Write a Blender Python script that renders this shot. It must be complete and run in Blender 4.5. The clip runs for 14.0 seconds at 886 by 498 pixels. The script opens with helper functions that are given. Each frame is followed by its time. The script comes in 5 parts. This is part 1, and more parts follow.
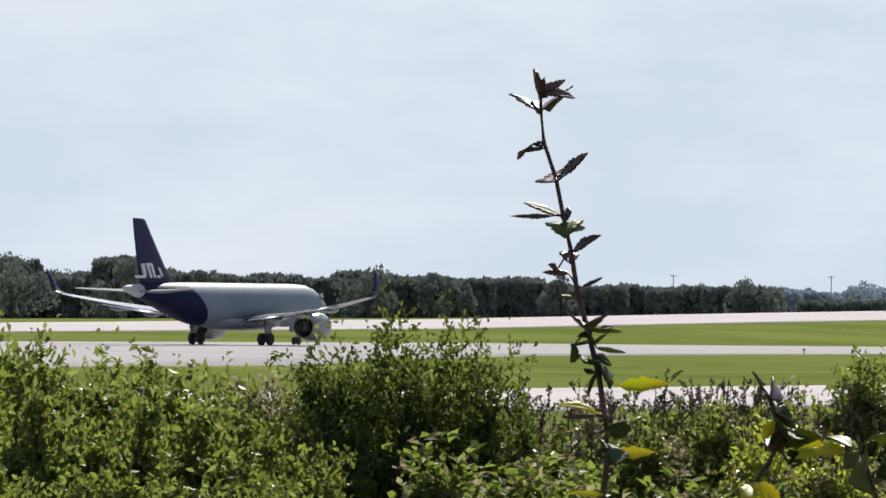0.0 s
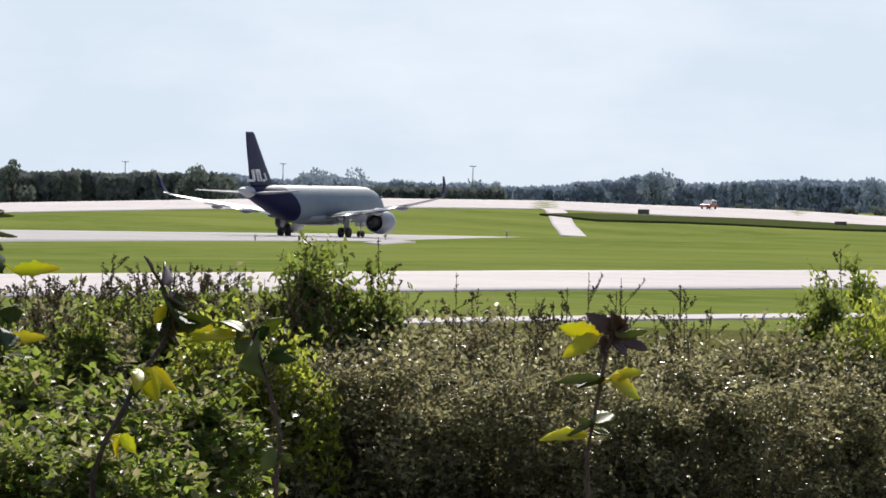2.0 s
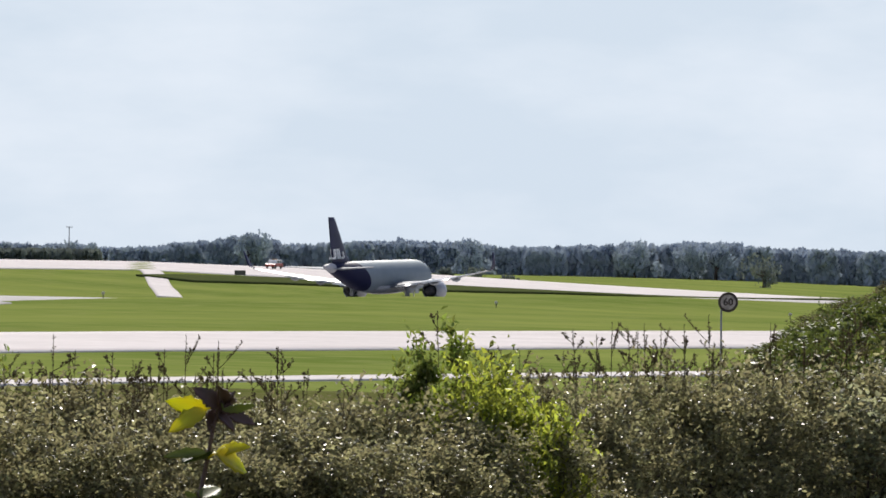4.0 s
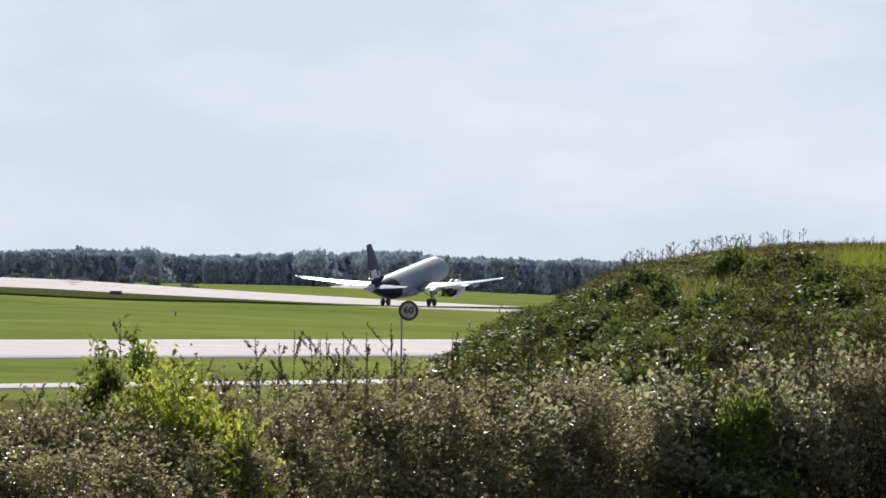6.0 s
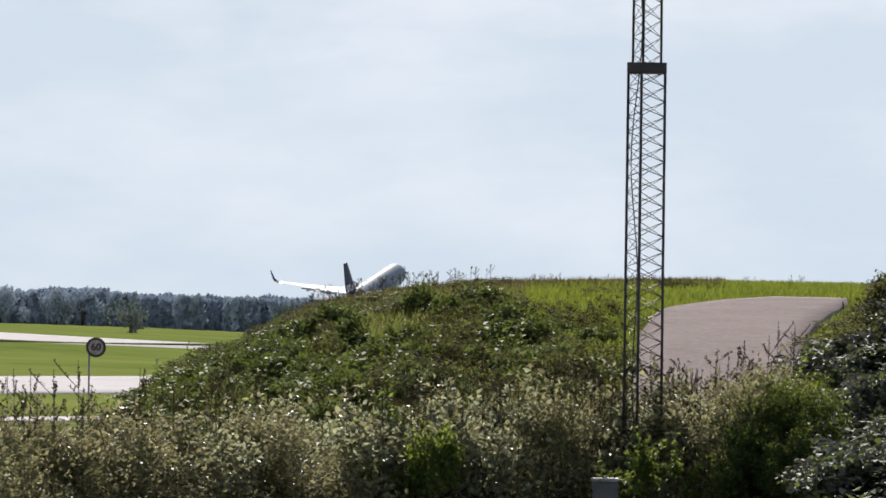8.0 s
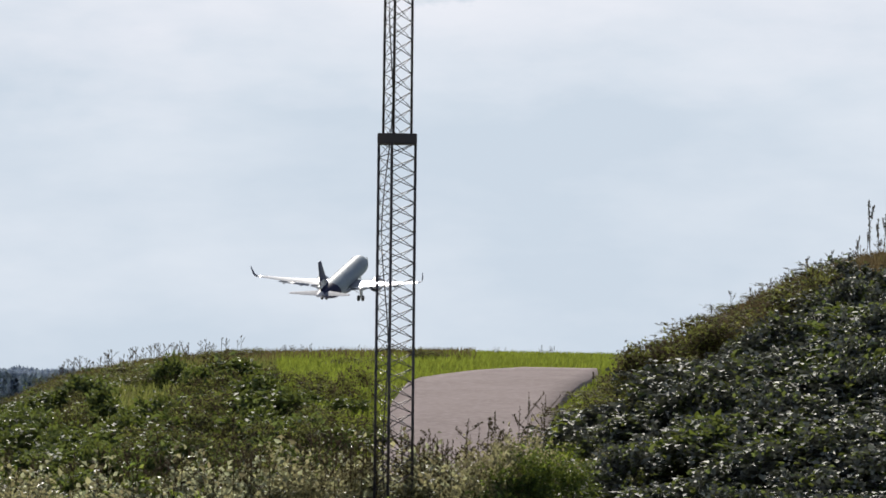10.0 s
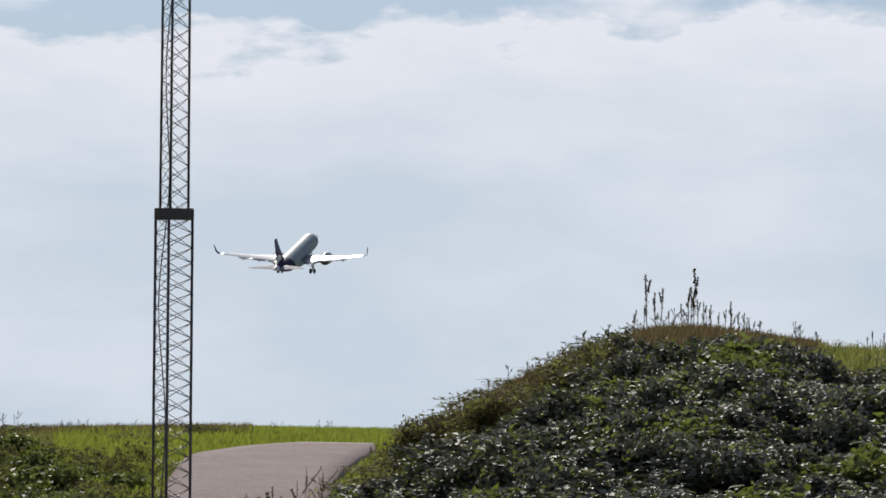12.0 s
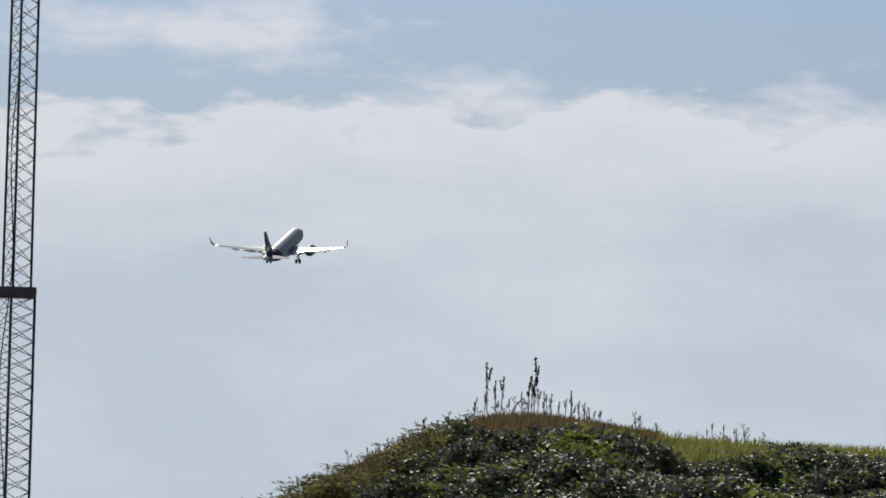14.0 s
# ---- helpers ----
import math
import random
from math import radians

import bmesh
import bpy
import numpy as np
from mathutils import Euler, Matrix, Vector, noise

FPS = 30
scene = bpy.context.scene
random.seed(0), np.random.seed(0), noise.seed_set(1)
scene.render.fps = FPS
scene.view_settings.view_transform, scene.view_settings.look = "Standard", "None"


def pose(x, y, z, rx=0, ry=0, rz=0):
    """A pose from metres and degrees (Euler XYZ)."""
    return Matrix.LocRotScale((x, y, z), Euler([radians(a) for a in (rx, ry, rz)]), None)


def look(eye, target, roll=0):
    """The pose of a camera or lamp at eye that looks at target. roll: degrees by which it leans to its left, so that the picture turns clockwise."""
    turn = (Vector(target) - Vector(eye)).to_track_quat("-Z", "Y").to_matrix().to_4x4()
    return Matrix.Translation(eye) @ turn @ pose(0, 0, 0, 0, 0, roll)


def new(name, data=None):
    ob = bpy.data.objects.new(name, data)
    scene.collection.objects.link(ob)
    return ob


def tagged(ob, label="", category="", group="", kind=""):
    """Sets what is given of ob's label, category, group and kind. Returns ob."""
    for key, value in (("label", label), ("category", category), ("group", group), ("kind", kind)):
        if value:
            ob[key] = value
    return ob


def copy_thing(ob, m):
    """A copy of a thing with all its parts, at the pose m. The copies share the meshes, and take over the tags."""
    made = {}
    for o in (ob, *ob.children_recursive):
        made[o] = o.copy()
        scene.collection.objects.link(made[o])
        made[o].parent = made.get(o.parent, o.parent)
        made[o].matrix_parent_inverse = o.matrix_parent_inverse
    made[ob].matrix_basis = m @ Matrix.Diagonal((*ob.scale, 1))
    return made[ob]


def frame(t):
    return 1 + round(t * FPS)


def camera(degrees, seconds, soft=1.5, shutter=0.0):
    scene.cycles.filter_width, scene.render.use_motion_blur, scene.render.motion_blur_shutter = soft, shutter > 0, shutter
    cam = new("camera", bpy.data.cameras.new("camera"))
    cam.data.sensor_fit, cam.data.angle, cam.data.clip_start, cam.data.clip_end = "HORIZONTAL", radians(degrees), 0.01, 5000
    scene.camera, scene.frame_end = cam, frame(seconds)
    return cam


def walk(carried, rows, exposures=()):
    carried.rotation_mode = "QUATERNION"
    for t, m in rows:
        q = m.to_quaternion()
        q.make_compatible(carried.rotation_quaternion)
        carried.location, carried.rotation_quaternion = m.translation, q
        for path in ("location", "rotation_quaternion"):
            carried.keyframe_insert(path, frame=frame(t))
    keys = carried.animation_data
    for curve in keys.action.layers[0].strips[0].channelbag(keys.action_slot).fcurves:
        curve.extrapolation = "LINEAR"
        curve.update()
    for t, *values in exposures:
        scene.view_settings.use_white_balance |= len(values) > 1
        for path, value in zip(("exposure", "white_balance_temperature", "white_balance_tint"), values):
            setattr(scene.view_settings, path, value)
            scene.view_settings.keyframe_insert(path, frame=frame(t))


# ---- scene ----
# The eye stands on a low bank; angles of the plan are az (to the right) and el (upwards), in units of 1/K radian
K = 11800.0
EYE = 3.8
HEADING = radians(28.62)          # the runway's direction, clockwise from +y
RUNWAY_OFFSET = 321.0             # the runway's centre line, to the left of the eye


def aim(pan, tilt, roll, dx, dz):
    p = radians(pan)
    eye = Vector((dx * math.cos(p), -dx * math.sin(p), EYE + dz))
    return Matrix.Translation(eye) @ pose(0, 0, 0, 90 + tilt, 0, -pan) @ pose(0, 0, 0, 0, 0, roll)


def at(az, el, d):
    """The place at azimuth az and elevation el, d metres away over the ground."""
    return Vector((d * math.sin(az / K), d * math.cos(az / K), EYE + d * el / K))


def runway_point(s, n, z=0.0):
    """s metres along the runway, n metres to the left of the eye's parallel."""
    return Vector((s * math.sin(HEADING) - n * math.cos(HEADING), s * math.cos(HEADING) + n * math.sin(HEADING), z))


cam = camera(2 * math.degrees(math.atan(784 / K)), 14.0, soft=1.65)
walk(cam, [
    (0.0, aim(0.0000, 0.5181, 0.575, -0.0005, -0.0076)),
    (0.5, aim(1.3627, 0.1971, 0.712, 0.0273, -0.0109)),
    (1.0, aim(2.7074, -0.1505, 0.769, 0.0572, -0.0136)),
    (1.5, aim(3.8737, -0.3789, 0.747, 0.0498, -0.0109)),
    (2.0, aim(4.7169, -0.4039, 0.758, 0.0534, -0.0084)),
    (2.5, aim(5.5180, -0.2637, 0.832, 0.0581, -0.0006)),
    (3.0, aim(6.3997, -0.0524, 0.668, 0.0537, 0.0059)),
    (3.5, aim(7.3408, 0.0956, 0.583, 0.0491, 0.0017)),
    (3.7, aim(7.6890, 0.1322, 0.665, 0.0485, 0.0030)),
    (5.8, aim(10.6608, 0.2304, 0.851, -0.0037, 0.0025)),
    (6.0, aim(10.9317, 0.2768, 0.814, 0.0007, 0.0013)),
    (6.5, aim(11.6289, 0.3886, 0.909, -0.0004, 0.0001)),
    (7.0, aim(12.3715, 0.5053, 0.934, -0.0020, -0.0028)),
    (7.5, aim(13.0312, 0.5732, 0.831, 0.0049, -0.0004)),
    (8.0, aim(13.6101, 0.6281, 0.775, 0.0035, -0.0008)),
    (8.2, aim(13.8203, 0.6530, 0.698, 0.0050, -0.0015)),
    (10.3, aim(16.0922, 1.4218, 0.462, 0.0000, -0.0000)),
    (10.5, aim(16.3265, 1.5265, 0.290, -0.0029, -0.0002)),
    (11.0, aim(16.8566, 1.7006, 0.376, -0.0024, -0.0005)),
    (11.5, aim(17.2708, 1.8197, 0.476, 0.0031, -0.0018)),
    (12.0, aim(17.6562, 1.9251, 0.512, 0.0010, 0.0008)),
    (12.5, aim(17.9806, 2.0755, 0.729, 0.0139, 0.0005)),
    (13.0, aim(18.3272, 2.2638, 0.988, 0.0076, 0.0011)),
    (13.5, aim(18.6717, 2.4894, 1.297, -0.0014, 0.0035)),
    (14.0, aim(19.0052, 2.6842, 1.581, -0.0190, -0.0016)),
], exposures=[(0.0, 0.36), (1.0, 0.40), (2.0, 0.50), (2.8, 0.50), (3.6, 0.42), (6.0, 0.40), (8.2, 0.38), (10.3, 0.28), (12.5, 0.16), (14.0, 0.02)])

# ---- light ----
SUN_AZ, SUN_EL = radians(11), radians(33)      # in front of the eye and high
world = bpy.data.worlds.new("sky")
scene.world = world
world.use_nodes = True
wn, wl = world.node_tree.nodes, world.node_tree.links
wn.clear()


def wnode(kind, **values):
    node = wn.new(kind)
    for key, value in values.items():
        node.inputs[key.replace("_", " ")].default_value = value
    return node


def wmath(op, a, b=0.0, c=0.0, clamp=False):
    node = wn.new("ShaderNodeMath")
    node.operation, node.use_clamp = op, clamp
    for i, v in enumerate((a, b, c)):
        if isinstance(v, (int, float)):
            node.inputs[i].default_value = v
        else:
            wl.new(v, node.inputs[i])
    return node.outputs[0]


def build_sky():
    sky = wn.new("ShaderNodeTexSky")
    sky.sky_type, sky.sun_disc = "NISHITA", False
    sky.sun_elevation, sky.sun_rotation = SUN_EL, SUN_AZ
    sky.dust_density, sky.air_density = 1.6, 1.0
    coord = wn.new("ShaderNodeTexCoord")
    split = wn.new("ShaderNodeSeparateXYZ")
    wl.new(coord.outputs["Generated"], split.inputs[0])
    az = wmath("ARCTAN2", split.outputs["X"], split.outputs["Y"])
    el = split.outputs["Z"]
    flat = wn.new("ShaderNodeCombineXYZ")
    wl.new(az, flat.inputs[0])
    wl.new(wmath("MULTIPLY", el, 2.6), flat.inputs[1])

    def cloud_noise(scale, detail, rough, shift):
        n = wnode("ShaderNodeTexNoise", Scale=scale, Detail=detail, Roughness=rough)
        mv = wn.new("ShaderNodeVectorMath")
        mv.operation = "ADD"
        mv.inputs[1].default_value = (shift, shift * 0.37, 0.0)
        wl.new(flat.outputs[0], mv.inputs[0])
        wl.new(mv.outputs[0], n.inputs["Vector"])
        return n.outputs["Fac"]

    billow = cloud_noise(38.0, 6.0, 0.55, 3.1)
    veil = cloud_noise(7.0, 4.0, 0.5, 8.4)
    # a bank of cumulus whose top is uneven, thinning into blue above it
    edge = wmath("ADD", el, wmath("MULTIPLY", wmath("SUBTRACT", billow, 0.5), -0.034))
    edge = wmath("ADD", edge, wmath("MULTIPLY", wmath("SUBTRACT", veil, 0.5), -0.02))
    bank = wmath("SUBTRACT", 1.0, wmath("MULTIPLY", wmath("SUBTRACT", edge, 0.066), 330.0, clamp=True), clamp=True)
    high = wmath("MULTIPLY", wmath("SUBTRACT", cloud_noise(11.0, 6.0, 0.6, 1.7), 0.49), 12.0, clamp=True)
    high = wmath("MULTIPLY", high, 0.85)
    cover = wmath("MAXIMUM", bank, high)
    # inside the bank, softly darker and bluer bases
    streak = cloud_noise(16.0, 5.0, 0.55, 5.5)
    shade = wmath("MULTIPLY", wmath("SUBTRACT", streak, 0.42), 3.0, clamp=True)
    cloud = wn.new("ShaderNodeMix")
    cloud.data_type = "RGBA"
    wl.new(shade, cloud.inputs["Factor"])
    cloud.inputs["A"].default_value = (0.498, 0.567, 0.648, 1)
    cloud.inputs["B"].default_value = (0.624, 0.668, 0.73, 1)
    rim = wn.new("ShaderNodeMix")                # sunlit tops
    rim.data_type = "RGBA"
    wl.new(wmath("MULTIPLY", wmath("SUBTRACT", edge, 0.045), 42.0, clamp=True), rim.inputs["Factor"])
    wl.new(cloud.outputs["Result"], rim.inputs["A"])
    rim.inputs["B"].default_value = (0.69, 0.705, 0.76, 1)
    blue = wn.new("ShaderNodeMix")
    blue.data_type, blue.blend_type = "RGBA", "MULTIPLY"
    blue.inputs["Factor"].default_value = 1.0
    wl.new(sky.outputs[0], blue.inputs["A"])
    blue.inputs["B"].default_value = (0.0225, 0.032, 0.054, 1)
    mixed = wn.new("ShaderNodeMix")
    mixed.data_type = "RGBA"
    wl.new(cover, mixed.inputs["Factor"])
    wl.new(blue.outputs["Result"], mixed.inputs["A"])
    wl.new(rim.outputs["Result"], mixed.inputs["B"])
    out, bg = wn.new("ShaderNodeOutputWorld"), wn.new("ShaderNodeBackground")
    wl.new(mixed.outputs["Result"], bg.inputs["Color"])
    bg.inputs["Strength"].default_value = 1.0
    wl.new(bg.outputs[0], out.inputs["Surface"])


build_sky()
sun_data = bpy.data.lights.new("sun", "SUN")
sun_data.energy, sun_data.angle, sun_data.color = 5.0, radians(0.6), (1.0, 0.94, 0.85)
sun = new("sun", sun_data)
sun_way = Vector((math.sin(SUN_AZ) * math.cos(SUN_EL), math.cos(SUN_AZ) * math.cos(SUN_EL), math.sin(SUN_EL)))
sun.matrix_world = look(sun_way * 100, (0, 0, 0))
# ---- materials ----
def material(name, base, rough=0.6, metal=0.0, spots=None, scale=3.0, bump=0.0, bump_scale=40.0, island=0.0, obj_random=0.0,
             translucent=0.0, spec=0.5, detail=5.0, fine=None, tint=(0.42, 0.5, 0.06), tinting=0.35):
    """A node material: base colour, mottled towards the colour spots at the scale given, with fine grain, bump and
    a spread of brightness from island to island."""
    m = bpy.data.materials.new(name)
    m.use_nodes = True
    nt = m.node_tree
    nodes, links = nt.nodes, nt.links
    b = nodes["Principled BSDF"]
    b.inputs["Roughness"].default_value, b.inputs["Metallic"].default_value = rough, metal
    b.inputs["Specular IOR Level"].default_value = spec
    if spec == 0:
        b.inputs["IOR"].default_value = 1.0
    coord = nodes.new("ShaderNodeTexCoord")

    def tex(s, det=detail):
        n = nodes.new("ShaderNodeTexNoise")
        n.inputs["Scale"].default_value, n.inputs["Detail"].default_value = s, det
        links.new(coord.outputs["Object"], n.inputs["Vector"])
        return n.outputs["Fac"]

    def ramp(fac, lo, hi):
        r = nodes.new("ShaderNodeMapRange")
        r.inputs["From Min"].default_value, r.inputs["From Max"].default_value = lo, hi
        links.new(fac, r.inputs["Value"])
        return r.outputs["Result"]

    def mix(fac, a, bcol, mode="MIX"):
        x = nodes.new("ShaderNodeMix")
        x.data_type, x.blend_type = "RGBA", mode
        if isinstance(fac, float):
            x.inputs["Factor"].default_value = fac
        else:
            links.new(fac, x.inputs["Factor"])
        for key, v in (("A", a), ("B", bcol)):
            if isinstance(v, tuple):
                x.inputs[key].default_value = (*v, 1)
            else:
                links.new(v, x.inputs[key])
        return x.outputs["Result"]

    col = mix(ramp(tex(scale), 0.35, 0.65), base, spots or tuple(c * 0.75 for c in base))
    if fine:
        col = mix(ramp(tex(scale * 14), 0.45, 0.75), col, fine)
    if island or obj_random:
        if island:
            src = nodes.new("ShaderNodeNewGeometry").outputs["Random Per Island"]
        else:
            src = nodes.new("ShaderNodeObjectInfo").outputs["Random"]
        k = max(island, obj_random)
        hsv = nodes.new("ShaderNodeHueSaturation")
        v = nodes.new("ShaderNodeMapRange")
        v.inputs["To Min"].default_value, v.inputs["To Max"].default_value = 1 - k, 1 + k
        links.new(src, v.inputs["Value"])
        links.new(v.outputs["Result"], hsv.inputs["Value"])
        h = nodes.new("ShaderNodeMapRange")
        h.inputs["To Min"].default_value, h.inputs["To Max"].default_value = 0.5 - 0.03 * k, 0.5 + 0.03 * k
        links.new(src, h.inputs["Value"])
        links.new(h.outputs["Result"], hsv.inputs["Hue"])
        links.new(col, hsv.inputs["Color"])
        col = hsv.outputs["Color"]
    links.new(col, b.inputs["Base Color"])
    if bump:
        bp = nodes.new("ShaderNodeBump")
        bp.inputs["Strength"].default_value = bump
        bp.inputs["Distance"].default_value = 0.02
        links.new(tex(bump_scale), bp.inputs["Height"])
        links.new(bp.outputs["Normal"], b.inputs["Normal"])
    if translucent:
        tr = nodes.new("ShaderNodeBsdfTranslucent")
        links.new(mix(tinting, col, tint), tr.inputs["Color"])
        ms = nodes.new("ShaderNodeMixShader")
        ms.inputs[0].default_value = min(translucent, 0.6)
        links.new(b.outputs[0], ms.inputs[1])
        links.new(tr.outputs[0], ms.inputs[2])
        links.new(ms.outputs[0], nodes["Material Output"].inputs["Surface"])
    return m


GRASS = material("mown_grass", (0.182, 0.215, 0.055), 0.9, spots=(0.105, 0.145, 0.032), scale=0.02, bump=0.6, bump_scale=6, fine=(0.19, 0.21, 0.07), spec=0)
TURF = material("rough_turf", (0.095, 0.11, 0.03), 0.9, spots=(0.12, 0.11, 0.05), scale=0.35, bump=1.0, bump_scale=9, fine=(0.05, 0.062, 0.015), spec=0)
# grass darkened to paint the shade of a bank face turned from the sun
SHADED_GRASS = material("painted_shade_grass", (0.058, 0.075, 0.028), 0.95, spots=(0.075, 0.085, 0.034), scale=0.15, bump=1.0, bump_scale=6, fine=(0.045, 0.058, 0.02), spec=0)
CONCRETE = material("pale_concrete", (0.60, 0.56, 0.55), 0.85, spots=(0.52, 0.485, 0.475), scale=0.05, bump=0.2, fine=(0.65, 0.61, 0.60), spec=0)
ASPHALT = material("worn_asphalt", (0.46, 0.44, 0.435), 0.85, spots=(0.40, 0.385, 0.38), scale=0.06, bump=0.3, fine=(0.51, 0.49, 0.485), spec=0)
RAMP = material("ramp_asphalt", (0.30, 0.255, 0.24), 0.85, spots=(0.25, 0.213, 0.20), scale=0.5, bump=0.4, bump_scale=14, fine=(0.34, 0.295, 0.28), spec=0)
BARK = material("dark_bark", (0.06, 0.043, 0.036), 0.8, spots=(0.10, 0.07, 0.06), scale=30, bump=0.8, bump_scale=120)
RED_BARK = material("red_brown_stem", (0.075, 0.04, 0.038), 0.65, spots=(0.12, 0.075, 0.06), scale=40, bump=0.5, bump_scale=160)
LEAF_GREEN = material("green_leaves", (0.12, 0.165, 0.042), 0.55, spots=(0.08, 0.125, 0.03), scale=1.5, island=0.65, translucent=0.52, spec=0.22)
LEAF_LIGHT = material("yellow_green_leaves", (0.18, 0.20, 0.06), 0.5, spots=(0.12, 0.14, 0.042), scale=1.2, island=0.7, translucent=0.52, tinting=0.25, spec=0.3)
LEAF_DARK = material("dark_green_leaves", (0.05, 0.078, 0.03), 0.65, spots=(0.036, 0.06, 0.02), scale=1.5, island=0.55, translucent=0.3, spec=0.14)
LEAF_BRAMBLE = material("bramble_leaves", (0.225, 0.215, 0.115), 0.42, spots=(0.215, 0.18, 0.105), scale=0.7, island=0.8, translucent=0.54, tint=(0.36, 0.33, 0.16), spec=0.3)
LEAF_OLIVE = material("olive_hedge_leaves", (0.19, 0.188, 0.10), 0.48, spots=(0.175, 0.155, 0.088), scale=0.7, island=0.75, translucent=0.52, tint=(0.32, 0.29, 0.13), spec=0.2)
LEAF_GREY = material("grey_green_bramble_leaves", (0.155, 0.162, 0.135), 0.66, spots=(0.105, 0.112, 0.088), scale=1.2, island=0.8, translucent=0.14, tint=(0.13, 0.14, 0.09), spec=0.14)
LEAF_SAGE = material("grey_green_hedge_leaves", (0.255, 0.265, 0.165), 0.45, spots=(0.22, 0.225, 0.135), scale=0.7, island=0.75, translucent=0.58, tint=(0.42, 0.42, 0.22), spec=0.35)
LEAF_GOLD = material("golden_green_leaves", (0.36, 0.37, 0.05), 0.5, spots=(0.30, 0.33, 0.05), scale=1.5, island=0.5, translucent=0.6, spec=0.15)
LEAF_MID = material("nettle_leaves", (0.088, 0.108, 0.046), 0.6, spots=(0.075, 0.09, 0.038), scale=0.5, island=0.65, translucent=0.36, spec=0.14, tinting=0.2)
LEAF_YELLOW = material("autumn_yellow_leaves", (0.62, 0.64, 0.05), 0.5, spots=(0.62, 0.52, 0.05), scale=25, island=0.2, translucent=0.6, tinting=0.0)
LEAF_RED = material("red_brown_leaves", (0.10, 0.045, 0.045), 0.5, spots=(0.06, 0.035, 0.035), scale=30, island=0.3, translucent=0.15)
WEED = material("dry_weed_heads", (0.10, 0.075, 0.045), 0.85, spots=(0.075, 0.065, 0.035), scale=4, island=0.4, translucent=0.25, tinting=0.0, spec=0.1)
GRASS_BLADE = material("long_grass", (0.15, 0.18, 0.032), 0.7, spots=(0.10, 0.13, 0.025), scale=0.6, island=0.35, translucent=0.45, spec=0.1)
GRASS_DRY = material("dry_grass", (0.15, 0.11, 0.055), 0.8, spots=(0.11, 0.085, 0.04), scale=0.8, island=0.35, translucent=0.35, tinting=0.0, spec=0.1)
# leaf green lightened and greyed in the base colour, for a milder haze
WOOD_NEAR = material("haze_greyed_leaves", (0.205, 0.23, 0.205), 1.0, spots=(0.165, 0.19, 0.165), scale=0.05, island=0.12, translucent=0.2, tinting=0.0, spec=0)
# distance haze is put into this base colour: far paler and bluer than leaves
WOOD_FAR = material("hazed_far_leaves", (0.42, 0.48, 0.55), 1.0, spots=(0.37, 0.43, 0.50), scale=0.02, island=0.06, translucent=0.15, tinting=0.0, spec=0)
STEEL = material("dark_painted_steel", (0.055, 0.052, 0.058), 0.5, metal=0.4, spots=(0.08, 0.065, 0.06), scale=4)
GALV = material("galvanised_steel", (0.30, 0.30, 0.31), 0.5, metal=0.7, spots=(0.22, 0.22, 0.23), scale=6)
GRASS_DULL = material("dull_grass", (0.14, 0.155, 0.05), 0.8, spots=(0.155, 0.135, 0.06), scale=0.6, island=0.4, translucent=0.4, tinting=0.2, spec=0.06)
# ---- ground ----
COLS = [-1400, -1100, 0, 800, 1150, 1600, 2100, 2400, 5200]
# cross-runway offsets and the height there, relative to the eye, for each of the azimuths above
LINES = {
    86: [-3.7, -3.7, -3.75, -3.8, -3.85, -4.0, -4.2, -4.4, -4.6],
    148: [-3.7, -3.7, -3.75, -3.8, -3.85, -4.0, -4.2, -4.4, -4.6],
    200: [-3.7, -3.7, -3.75, -3.8, -3.70, -3.7, -4.1, -4.4, -4.6],
    245: [-3.7, -3.7, -3.75, -3.7, -3.15, -2.9, -3.05, -3.9, -4.6],
    292: [-3.6, -3.6, -3.7, -4.2, -4.62, -4.9, -4.3, -4.5, -4.6],
    352: [-3.6, -3.6, -3.7, -4.2, -4.62, -4.9, -4.4, -4.9, -4.9],
    430: [-3.5, -3.5, -2.75, -1.0, -1.0, -2.8, -5.3, -6.3, -6.4],
    500: [-2.9, -2.9, -1.6, 0.5, 0.5, -0.9, -4.3, -6.4, -6.4],
    700: [-3.0, -3.0, -1.8, 0.0, 0.0, -1.7, -2.2, -2.4, -4.0],
    1000: [-3.0, -3.0, -2.5, -2.0, -2.0, -2.2, -1.5, -1.5, -3.4],
}
OFFS = np.array(sorted(LINES), float)
TABLE = np.array([LINES[int(k)] for k in OFFS], float)
CREST_ONE = [(2080, -300), (2180, -235), (2255, -165), (2344, -95), (2464, -40), (2563, 15), (2712, 45), (2862, 60), (3012, 66), (3291, 70),
             (3541, 68), (3800, 60), (5200, 40)]
CREST_TWO = [(3300, -280), (3380, -160), (3442, -82), (3542, 14), (3681, 92), (3811, 164), (3980, 232), (4060, 240), (4122, 236), (4272, 214),
             (4489, 205), (4710, 200), (5200, 185)]


def smooth(t):
    t = np.clip(t, 0, 1)
    return t * t * (3 - 2 * t)


def soft_table(x, table):
    xs = np.array([p[0] for p in table], float)
    ys = np.array([p[1] for p in table], float)
    wide = [np.interp(x + o, xs, ys) for o in (-45, -20, 0, 20, 45)]
    return sum(wide) / 5


